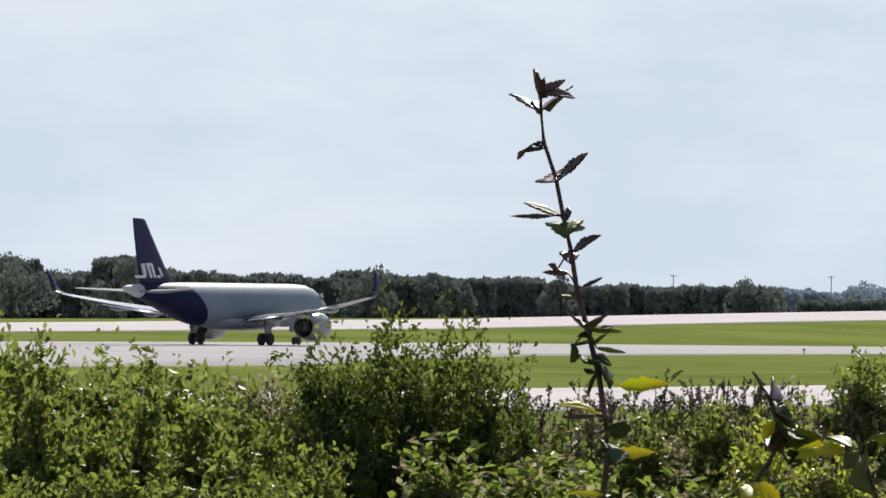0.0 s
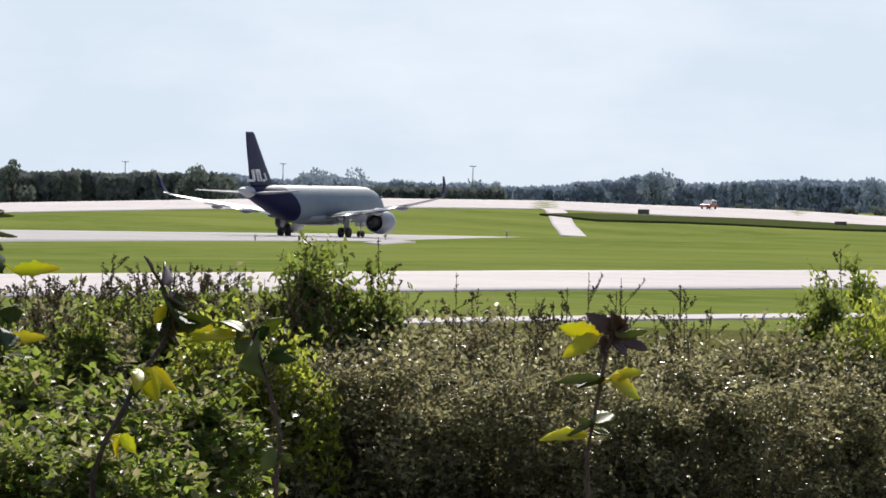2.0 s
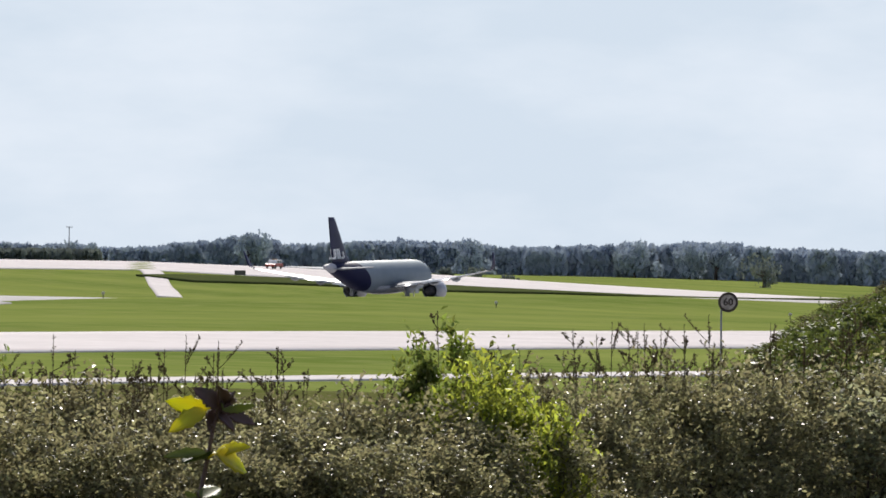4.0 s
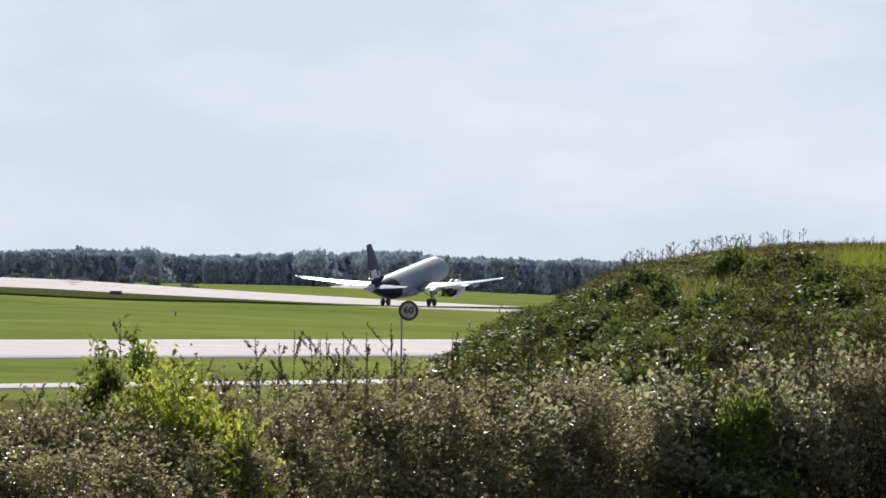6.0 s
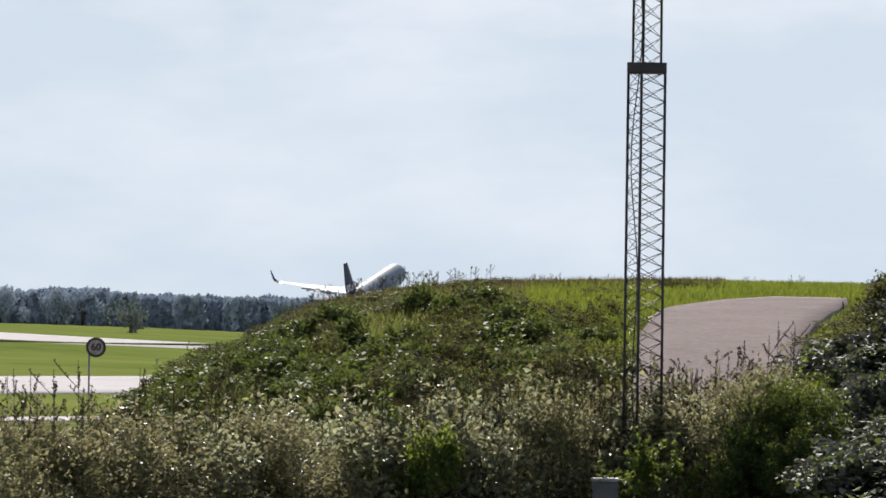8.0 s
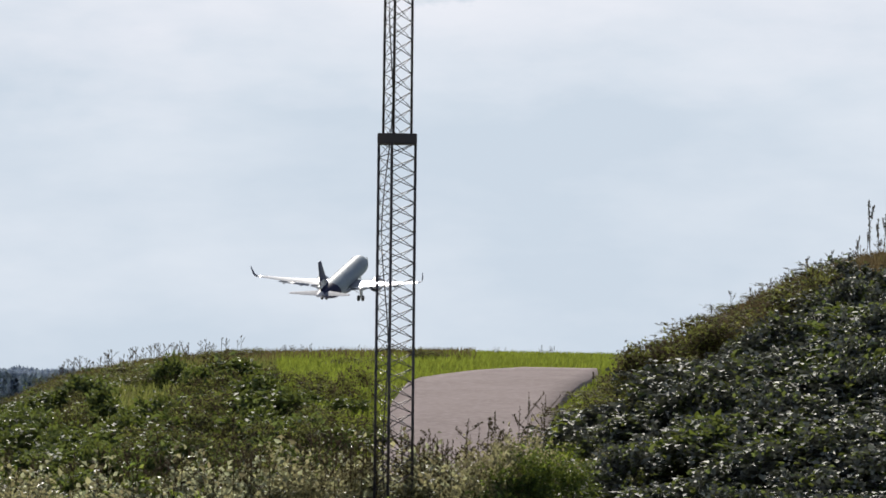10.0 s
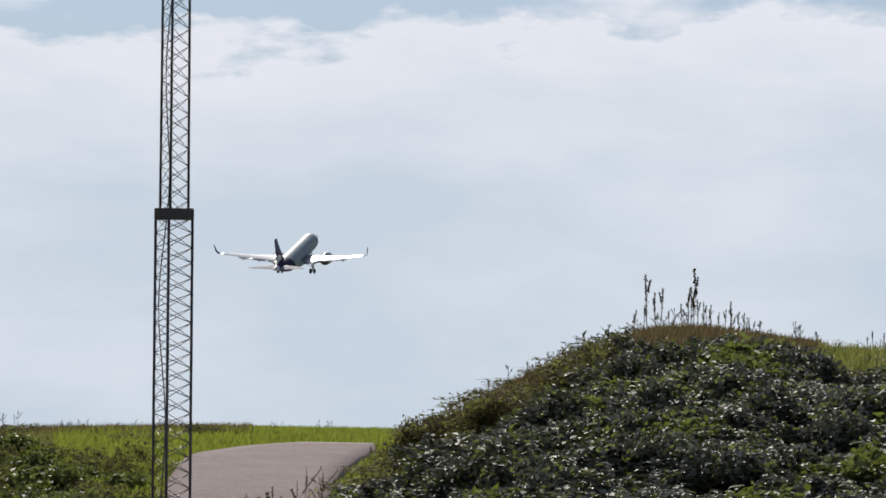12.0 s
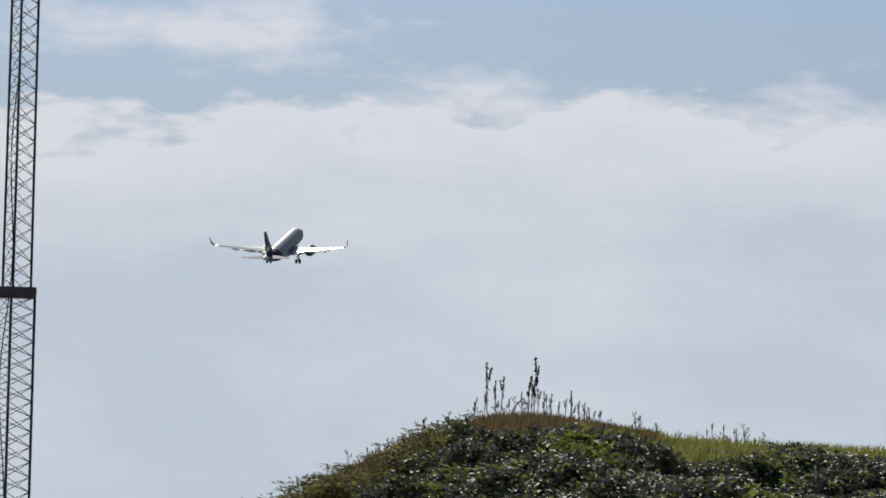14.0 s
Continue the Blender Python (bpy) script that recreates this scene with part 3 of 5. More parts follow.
    # undercarriage
    def wheel(name, parent, x, y, z, r, w):
        bm = bmesh.new()
        prof = [(-w / 2, r * 0.55), (-w / 2, r * 0.86), (-w * 0.36, r * 0.97), (0, r), (w * 0.36, r * 0.97), (w / 2, r * 0.86), (w / 2, r * 0.55)]
        rings(bm, [[(q * math.cos(t), d, q * math.sin(t)) for t in (2 * math.pi * k / 24 for k in range(24))] for d, q in prof])
        wob = link_part(name, bm, rubber, parent, "", True, pose(x, y, z))
        bm = bmesh.new()
        rings(bm, [[(q * math.cos(t), d, q * math.sin(t)) for t in (2 * math.pi * k / 16 for k in range(16))] for d, q in ((-w * 0.46, r * 0.5), (w * 0.46, r * 0.5))])
        link_part("rim", bm, metal, wob)

    for side in (1, -1):
        gear = new("main_gear")
        GEARS.append((gear, 0.0, side * 3.8, 0.42))
        gear.parent = plane
        gear.matrix_basis = pose(0, side * 3.8, 0)
        bm = bmesh.new()
        tube(bm, [(0, 0, 0.58), (0.0, 0, 1.5), (0.05, -side * 0.1, 2.5)], [0.10, 0.14, 0.17], 10)
        tube(bm, [(0, -0.62, 0.58), (0, 0.62, 0.58)], 0.08, 8)
        tube(bm, [(0.0, -side * 0.05, 1.5), (0.0, -side * 1.3, 2.3)], 0.07, 6)
        link_part("strut", bm, metal, gear)
        wheel("wheel", gear, 0, 0.46, 0.585, 0.585, 0.42)
        wheel("wheel", gear, 0, -0.46, 0.585, 0.585, 0.42)
        bm = bmesh.new()
        box(bm, (-0.55, side * 0.28, 1.05), (0.55, side * 0.33, 2.5), 0.02)
        link_part("gear_door", bm, grey, gear, "", False)
    gear = new("nose_gear")
    GEARS.append((gear, X - 5.07, 0.0, 0.25))
    gear.parent = plane
    gear.matrix_basis = pose(X - 5.07, 0, 0)
    bm = bmesh.new()
    tube(bm, [(0, 0, 0.38), (0.05, 0, 1.2), (0.1, 0, 2.1)], [0.07, 0.09, 0.11], 10)
    tube(bm, [(0, -0.32, 0.38), (0, 0.32, 0.38)], 0.06, 8)
    link_part("strut", bm, metal, gear)
    wheel("wheel", gear, 0, 0.25, 0.38, 0.38, 0.22)
    wheel("wheel", gear, 0, -0.25, 0.38, 0.38, 0.22)
    for side in (1, -1):
        bm = bmesh.new()
        box(bm, (-0.6, side * 0.42, 1.25), (0.9, side * 0.45, 1.9), 0.01)
        link_part("gear_door", bm, grey, gear, "", False)
    return plane


airliner = build_plane()
# ---- plants ----
RNG = np.random.default_rng(11)


def unit(v):
    return v / np.maximum(np.linalg.norm(v, axis=1, keepdims=True), 1e-9)


def leaf_cloud(name, centres, axis, size, width, mat, rng, fold=0.35, flat=0.0):
    """One mesh of many small folded leaves: a leaf per centre, lying along its axis, with random roll."""
    n = len(centres)
    axis = unit(axis)
    side = unit(np.cross(axis, rng.normal(0, 1, (n, 3)) * (1 - flat) + np.array([0, 0, 1.6]) * flat))
    up = np.cross(side, axis)
    s = (size * np.ones(n) if np.isscalar(size) else size)[:, None]
    base, tip = centres - axis * s * 0.5, centres + axis * s * 0.5
    mid = centres - axis * s * 0.06
    drop = up * s * width * fold
    v = np.stack([base, mid + side * s * width * 0.5 + drop, tip, mid - side * s * width * 0.5 + drop], 1).reshape(-1, 3)
    k = np.arange(n)[:, None] * 4
    tris = np.concatenate([k + np.array([[0, 1, 2]]), k + np.array([[0, 2, 3]])], 1).reshape(-1)
    me = bpy.data.meshes.new(name)
    me.vertices.add(len(v))
    me.vertices.foreach_set("co", v.ravel().astype(np.float32))
    me.loops.add(len(tris))
    me.loops.foreach_set("vertex_index", tris.astype(np.int32))
    me.polygons.add(len(tris) // 3)
    me.polygons.foreach_set("loop_start", np.arange(0, len(tris), 3, dtype=np.int32))
    me.polygons.foreach_set("loop_total", np.full(len(tris) // 3, 3, dtype=np.int32))
    me.materials.append(mat)
    me.update(calc_edges=True)
    return me


def child_mesh(name, me, parent, label=""):
    ob = new(name, me)
    ob.parent = parent
    if label:
        ob["label"] = label
    return ob


def lobes_in(rng, count, radius, height, low=0.15):
    """Centres and radii of the leafy lobes that make up a bush of that size, standing on z = 0."""
    a = rng.uniform(0, 2 * math.pi, count)
    h = rng.uniform(low, 1.0, count)
    reach = np.sqrt(rng.uniform(0.05, 1, count)) * radius * np.sqrt(np.maximum(1.02 - h * h * 0.85, 0.05))
    c = np.stack([reach * np.cos(a), reach * np.sin(a), h * height * 0.9], 1)
    r = radius * rng.uniform(0.2, 0.4, count)
    return c, r


def bush(name, label, category, radius, height, leaves, size, width, mat, rng, lobes=26, low=0.12, stems=7, spiky=0.0, bark=None, shell=0.34, second=None, flat=0.35):
    """A bush: stems from the ground into lobes of leaves, with shoots that break the outline."""
    top = tagged(new(name), label, category)
    c, r = lobes_in(rng, lobes, radius, height, low)
    which = rng.integers(0, lobes, leaves)
    d = unit(rng.normal(0, 1, (leaves, 3)))
    depth = 1 - np.abs(rng.normal(0, shell, leaves))
    p = c[which] + d * (r[which] * depth)[:, None] * np.array([1, 1, 0.85])
    ax = d * 0.7 + rng.normal(0, 0.6, (leaves, 3)) + np.array([0, 0, 0.05])
    if spiky:
        extra = int(leaves * spiky)
        shoots = max(int(lobes * 1.3), 8)
        pick = rng.integers(0, lobes, shoots)
        way = unit(np.stack([rng.normal(0, 0.45, shoots), rng.normal(0, 0.45, shoots), rng.uniform(0.6, 1.2, shoots)], 1))
        length = rng.uniform(0.12, 0.45, shoots) * height * 0.5
        s = rng.integers(0, shoots, extra)
        t = rng.uniform(0, 1, extra)
        q = c[pick[s]] + way[s] * (r[pick[s]] * 0.8 + t * length[s])[:, None] + rng.normal(0, 0.035 + size * 0.25, (extra, 3))
        p = np.concatenate([p, q])
        ax = np.concatenate([ax, way[s] * 0.5 + rng.normal(0, 0.7, (extra, 3))])
    p[:, 2] = np.maximum(p[:, 2], 0.03)
    sz = size * rng.uniform(0.6, 1.3, len(p))
    if second:
        k = rng.uniform(0, 1, len(p)) < second[1]
        child_mesh("foliage", leaf_cloud("foliage", p[k], ax[k], sz[k], width, second[0], rng, flat=flat), top, second[2])["kind"] = "stuff"
        p, ax, sz = p[~k], ax[~k], sz[~k]
    child_mesh("foliage", leaf_cloud("foliage", p, ax, sz, width, mat, rng, flat=flat), top)["kind"] = "stuff"
    bm = bmesh.new()
    for i in range(stems):
        e = Vector(c[i % lobes])
        mid = Vector((e.x * 0.35, e.y * 0.35, e.z * 0.5))
        tube(bm, [(e.x * 0.1, e.y * 0.1, -0.12), mid, e], [0.022, 0.015, 0.006], 5)
    link_part("branching_stem", bm, bark or BARK, top)["kind"] = "stuff"
    return top


def stand(ob, az, d, turn=0.0, scale=1.0, lift=0.0, stretch=1.0):
    p = at(az, 0, d)
    return Matrix.Translation((p.x, p.y, ground_at(p.x, p.y) + lift)) @ Matrix.Rotation(turn, 4, "Z") @ Matrix.Diagonal((scale, scale, scale * stretch, 1))


def plant_out(proto, spots, rng, group=""):
    """Stands the proto at the first spot and copies at the others; a spot is azimuth, distance, scale, stretch."""
    for i, (az, d, scale, stretch) in enumerate(spots):
        m = stand(proto, az, d, rng.uniform(0, 6.28), scale, -0.03, stretch)
        if i == 0:
            first = m
        else:
            tagged(copy_thing(proto, m), group=group)
    proto.matrix_basis = first
    tagged(proto, group=group)


def rise(az, d, el):
    """How far above the ground the sight line of elevation el runs there."""
    p = at(az, el, d)
    return p.z - ground_at(p.x, p.y)


def hedge_d(az):
    return float(np.interp(az, [-1200, 0, 1500, 2500, 3500, 4800], [66, 68, 74, 92, 97, 80]))


HEDGE_TOP = [(-1200, -120), (-700, -128), (-331, -150), (-182, -135), (119, -180), (319, -172), (519, -175), (718, -185), (916, -198), (1216, -222),
             (1536, -225), (1835, -190), (2035, -172), (2216, -165), (2515, -138), (2815, -125), (3103, -100), (3303, -95), (3482, -85), (3782, -105), (4100, -120), (4800, -150)]


def hedge_top(az):
    return float(np.interp(az, [p[0] for p in HEDGE_TOP], [p[1] for p in HEDGE_TOP]))


def build_hedge():
    rng = np.random.default_rng(21)
    # prototypes stand 2.6 m high; each spot scales them
    kinds = {
        "bramble": [bush("bramble_bush", "dense brown-green bramble bush in a hedgerow", "bush", 1.15, 2.6, 5600, 0.09, 0.62, LEAF_BRAMBLE, rng, 64, 0.05, 8, 0.08, flat=0.4,
                         second=(LEAF_OLIVE, 0.4, "paler olive leaves")) for _ in range(3)],
        "olive": [bush("hawthorn_bush", "olive-brown thorn bush in a hedgerow, upright shoots", "bush", 1.1, 2.6, 5600, 0.085, 0.52, LEAF_OLIVE, rng, 64, 0.05, 8, 0.12, flat=0.4,
                       second=(LEAF_BRAMBLE, 0.35, "darker brown-green leaves")) for _ in range(3)],
        "green": [bush("elder_bush", "leafy mid-green elder bush", "bush", 0.95, 2.6, 4000, 0.12, 0.52, LEAF_GREEN, rng, 44, 0.08, 8, 0.25,
                       second=(LEAF_LIGHT, 0.3, "yellow-green young leaves")) for _ in range(2)],
        "light": [bush("ash_sapling", "yellow-green young ash bush with feathery shoots", "bush", 0.95, 2.6, 3800, 0.135, 0.52, LEAF_LIGHT, rng, 38, 0.08, 8, 0.35,
                       second=(LEAF_GREEN, 0.4, "mid-green leaves")) for _ in range(2)],
        "dark": [bush("elder_shrub", "dark green rounded elder shrub", "bush", 0.95, 2.6, 7500, 0.095, 0.42, LEAF_DARK, rng, 52, 0.08, 8, 0.2,
                      second=(LEAF_GREEN, 0.18, "lighter green leaves")) for _ in range(2)],
    }
    kinds["nettle"] = [bush("nettle_patch", "green nettles with some brownish leaves below the hedge", "bush", 1.05, 2.6, 2600, 0.16, 0.55, LEAF_GREEN, rng, 40, 0.3, 8, 0.2,
                            second=(LEAF_BRAMBLE, 0.3, "brownish older leaves"), flat=0.5, shell=0.5) for _ in range(2)]
    kinds["grey"] = [bush("dogwood_bush", "grey-green leafy dogwood bush in a hedgerow", "bush", 1.1, 2.6, 3000, 0.12, 0.6, LEAF_SAGE, rng, 56, 0.05, 8, 0.12, flat=0.45,
                          second=(LEAF_BRAMBLE, 0.35, "browner leaves")) for _ in range(2)]
    kinds["gold"] = [bush("sallow_bush", "golden-green open sallow bush catching the sun", "bush", 0.95, 2.6, 1900, 0.13, 0.5, LEAF_GOLD, rng, 34, 0.2, 8, 0.4,
                          second=(LEAF_LIGHT, 0.4, "greener leaves")) for _ in range(2)]
    for kind, name, label, mat, other in (("slim_green", "elder_shoot", "slim upright green elder with open shoots", LEAF_GREEN, LEAF_LIGHT),
                                          ("slim_light", "ash_shoot", "slim yellow-green ash shoot with open branches", LEAF_LIGHT, LEAF_GREEN)):
        kinds[kind] = [bush(name, label, "bush", 0.5, 2.6, 1700, 0.11, 0.42, mat, rng, 22, 0.3, 8, 0.4, second=(other, 0.35, "leaves of another green")) for _ in range(2)]
    spots = {k: [[] for _ in v] for k, v in kinds.items()}

    def put(kind, az, d, top_el, radius):
        if radius <= 0.5 and kind in ("green", "light"):
            kind, radius = "slim_" + kind, radius * 1.9
        h = rise(az, d, top_el)
        i = int(rng.integers(0, len(kinds[kind])))
        tall = h / 2.6
        wide = min(max(radius / 0.95, tall * 0.8), tall * 1.25)
        spots[kind][i].append((az, d, wide, tall / wide))

    # the hedgerow itself, two bushes deep
    az = -900
    while az < 4150:
        d = hedge_d(az)
        for row, (dd, drop) in enumerate(((0.0, 38), (1.5, 0), (-1.0, 80))):
            a = az + rng.uniform(-40, 40) + row * 60
            top = hedge_top(a) - drop + rng.uniform(-14, 10)
            if row == 2 and not 560 < a < 1980:
                continue
            if a < 60:
                kind = "light" if rng.uniform() < (0.75 if a < -250 else 0.15) else "green"
            elif a < 620:
                kind = rng.choice(["bramble", "green", "bramble"])
            elif a < 1750:
                kind = rng.choice(["bramble", "bramble", "olive", "bramble"])
            else:
                kind = rng.choice(["olive", "olive", "bramble"] if a < 2380 else ["olive", "grey", "grey"])
            if 3380 < a:
                kind = rng.choice(["olive", "olive"])
            put(str(kind), a, d + dd + rng.uniform(-0.4, 0.4), top, rng.uniform(0.8, 1.1))
        az += 135 * 70 / d
    # bushes that stand out of it
    for kind, a, el, r, dd in (("light", -900, -58, 0.85, -1.0), ("light", -720, -72, 0.5, -1.4), ("light", -610, -108, 0.5, -1.0), ("light", -510, -112, 0.5, -1.8), ("light", -400, -165, 0.6, -2.2),
                               ("light", -290, -190, 0.55, -2.4), ("bramble", -300, -112, 0.35, 0.3),
                               ("dark", -130, -60, 0.85, -1.2), ("dark", -20, -72, 0.7, -1.3), ("dark", -190, -92, 0.6, -1.6), ("dark", 60, -110, 0.5, -1.0),
                               ("light", 480, -172, 0.45, -0.6), ("light", 620, -168, 0.5, -0.5), ("light", 350, -195, 0.45, -0.8),
                               ("light", 745, -90, 0.42, 0.9), ("green", 800, -108, 0.45, 1.1), ("light", 775, -125, 0.7, 0.8), ("light", 860, -130, 0.4, 0.7), ("light", 700, -128, 0.4, 0.7), ("green", 760, -70, 0.3, 1.2),
                               ("light", 1650, -130, 0.35, 0.8), ("green", 1700, -80, 0.25, 1.0), ("gold", 1780, -152, 0.6, -1.6), ("gold", 1830, -165, 0.6, -1.9), ("gold", 1740, -185, 0.5, -1.7), ("gold", 1800, -215, 0.5, -2.2), ("gold", 1895, -245, 0.35, -2.4), ("gold", 560, -205, 0.5, -1.8), ("gold", 690, -225, 0.5, -1.8),
                               ("green", 2720, -112, 0.5, 0.6), ("green", 2790, -190, 0.6, -0.9), ("green", 3190, -205, 0.5, -2.0), ("green", 3120, -260, 0.4, -2.2), ("green", 3260, -240, 0.5, -2.0),
                               ("dark", 3390, -105, 0.6, -2.6), ("dark", 3450, -100, 0.7, -3.0), ("dark", 3340, -170, 0.6, -3.0), ("dark", 3420, -190, 0.7, -4.0), ("bramble", 3380, -70, 0.6, -1.5), ("bramble", 3330, -95, 0.6, -2.0),
                               ("light", -700, -190, 0.7, -5), ("light", -590, -205, 0.7, -5.5), ("light", -480, -215, 0.7, -5), ("light", -370, -235, 0.7, -5.5), ("light", -250, -265, 0.6, -5),
                               ("light", -640, -290, 0.7, -8), ("light", -520, -300, 0.7, -8.5), ("light", -400, -310, 0.7, -8), ("green", -280, -320, 0.7, -8), ("light", -780, -280, 0.7, -8),
                               ("nettle", 20, -275, 0.9, -8), ("nettle", 120, -300, 0.9, -9), ("nettle", 210, -312, 0.9, -10), ("nettle", 310, -322, 0.9, -11), ("nettle", 400, -332, 0.9, -11), ("nettle", 480, -335, 0.9, -11), ("nettle", 260, -360, 0.9, -13), ("nettle", 420, -370, 0.9, -13), ("nettle", 560, -350, 0.8, -11), ("nettle", 200, -400, 0.9, -16), ("nettle", 310, -415, 0.9, -17), ("nettle", 110, -395, 0.9, -16), ("nettle", 420, -430, 0.9, -17), ("nettle", 30, -385, 0.9, -15)):
        put(kind, a, hedge_d(a) + dd, el, r)
    for kind, protos in kinds.items():
        for proto, where in zip(protos, spots[kind]):
            if where:
                plant_out(proto, where, rng, "bushes of the hedgerow")


def weed(name, label, height, top_part, rng, heads=26, side_stems=4, mat=None, head=0.04, spread=0.22):
    """A tall dry weed: a thin stem with side stems, small leaves and clustered seed heads."""
    top = tagged(new(name), label, "weed")
    bm = bmesh.new()
    lean = rng.normal(0, 0.05, 2)
    tops = []
    tipp = Vector((lean[0] * height, lean[1] * height, height))
    tube(bm, [(0, 0, -0.1), tipp * 0.5 + Vector((rng.normal(0, 0.02), 0, 0)), tipp], [0.009, 0.007, 0.004], 5)
    head_foot = tipp * (1 - top_part / height)
    tops.append((head_foot.lerp(tipp, 0.3), tipp))
    for _ in range(side_stems):
        b = head_foot.lerp(tipp, rng.uniform(0.0, 0.75))
        e = b + Vector((rng.normal(0, spread), rng.normal(0, spread), rng.uniform(0.2, 0.5))) * top_part * 0.9
        tube(bm, [b, (b + e) / 2 + Vector((0, 0, -0.02)), e], [0.005, 0.004, 0.003], 4)
        tops.append((b + (e - b) * 0.4, e))
    link_part("stem", bm, WEED, top)
    n = heads * len(tops)
    pick = rng.integers(0, len(tops), n)
    a = np.array([t[0] for t in tops])[pick]
    b = np.array([t[1] for t in tops])[pick]
    p = a + (b - a) * rng.uniform(0, 1, (n, 1)) + rng.normal(0, head * 0.32, (n, 3))
    child_mesh("seed_head", leaf_cloud("seed_head", p, rng.normal(0, 1, (n, 3)) + np.array([0, 0, 0.6]), head * rng.uniform(0.6, 1.3, n), 0.6, mat or WEED, rng), top)["kind"] = "stuff"
    return top


def build_weeds():
    rng = np.random.default_rng(33)
    protos = [weed("dock_weed", "tall dry brown dock weed above the hedge", 3.0, 0.75, rng, 26, int(k)) for k in (3, 5, 2)]
    protos += [weed("willowherb", "tall grey-brown willowherb gone to seed", 3.0, 0.9, rng, 34, 6, None, 0.032)]
    protos += [weed("mound_weed", "short dry brown weed on a mound", 0.8, 0.45, rng, 16, int(k), None, 0.035) for k in (2, 4)]
    protos += [weed("tall_seed_stalk", "tall grey seeding stalk on the mound's top", 1.0, 0.85, rng, 70, int(k), None, 0.032, 0.07) for k in (2, 4)]
    spots = [[] for _ in protos]
    for _ in range(320):
        a = rng.uniform(100, 3380) if rng.uniform() < 0.75 else rng.uniform(90, 760)
        if 1150 < a < 1700 and rng.uniform() < 0.35:
            continue
        d = hedge_d(a) + rng.uniform(-0.6, 2.6)
        h = rise(a, d, hedge_top(a) + 12 + abs(rng.normal(0, 28)))
        spots[int(rng.integers(0, 4))].append((a, d, h / 3.0, 1.0))
    for a, el in ((865, -60), (1435, -143), (1290, -150), (1000, -120), (1100, -150), (1230, -120), (1700, -70), (1950, -100), (2040, -95), (1985, -88), (2130, -90), (2260, -100), (3390, 12), (3420, 8), (3440, -5), (3350, -20)):
        d = hedge_d(a) + rng.uniform(-0.3, 0.8)
        spots[int(rng.integers(0, 4))].append((a, d, rise(a, d, el) / 3.0, 1.0))
    # along the crests of the mounds
    for _ in range(200):
        a = rng.uniform(2440, 3020) if rng.uniform() < 0.8 else rng.uniform(3000, 3560)
        d = 160 + rng.uniform(-7, 1)
        spots[int(rng.integers(4, 6))].append((a, d, rng.uniform(0.3, 0.75) * (1.0 if 2560 < a < 2900 else 0.6), 1.0))
    for _ in range(100):
        a = rng.uniform(3480, 4060) if rng.uniform() < 0.7 else rng.uniform(4060, 4500)
        d = 119.5 + rng.uniform(-4, 1)
        spots[int(rng.integers(4, 6))].append((a, d, rng.uniform(0.35, 0.8), 1.0))
    for a, h in ((4000, 1.22), (4084, 1.15), (4012, 0.8), (4070, 0.85), (4040, 0.55), (4110, 0.6), (4135, 0.62), (4160, 0.55), (3975, 0.6), (4090, 0.75), (4180, 0.45), (3990, 0.7), (4020, 0.95), (4060, 0.6), (4078, 0.95), (4100, 0.7), (4125, 0.5), (4148, 0.7), (4170, 0.6), (4195, 0.5), (3960, 0.4), (4215, 0.4), (4400, 0.5), (4420, 0.48), (4390, 0.4), (4440, 0.4), (3809, 0.42)):
        spots[6 if rng.uniform() < 0.6 else 7].append((a, 119.5, h, 1.0))
    for proto, where in zip(protos, spots):
        plant_out(proto, where, rng, "dry weeds")


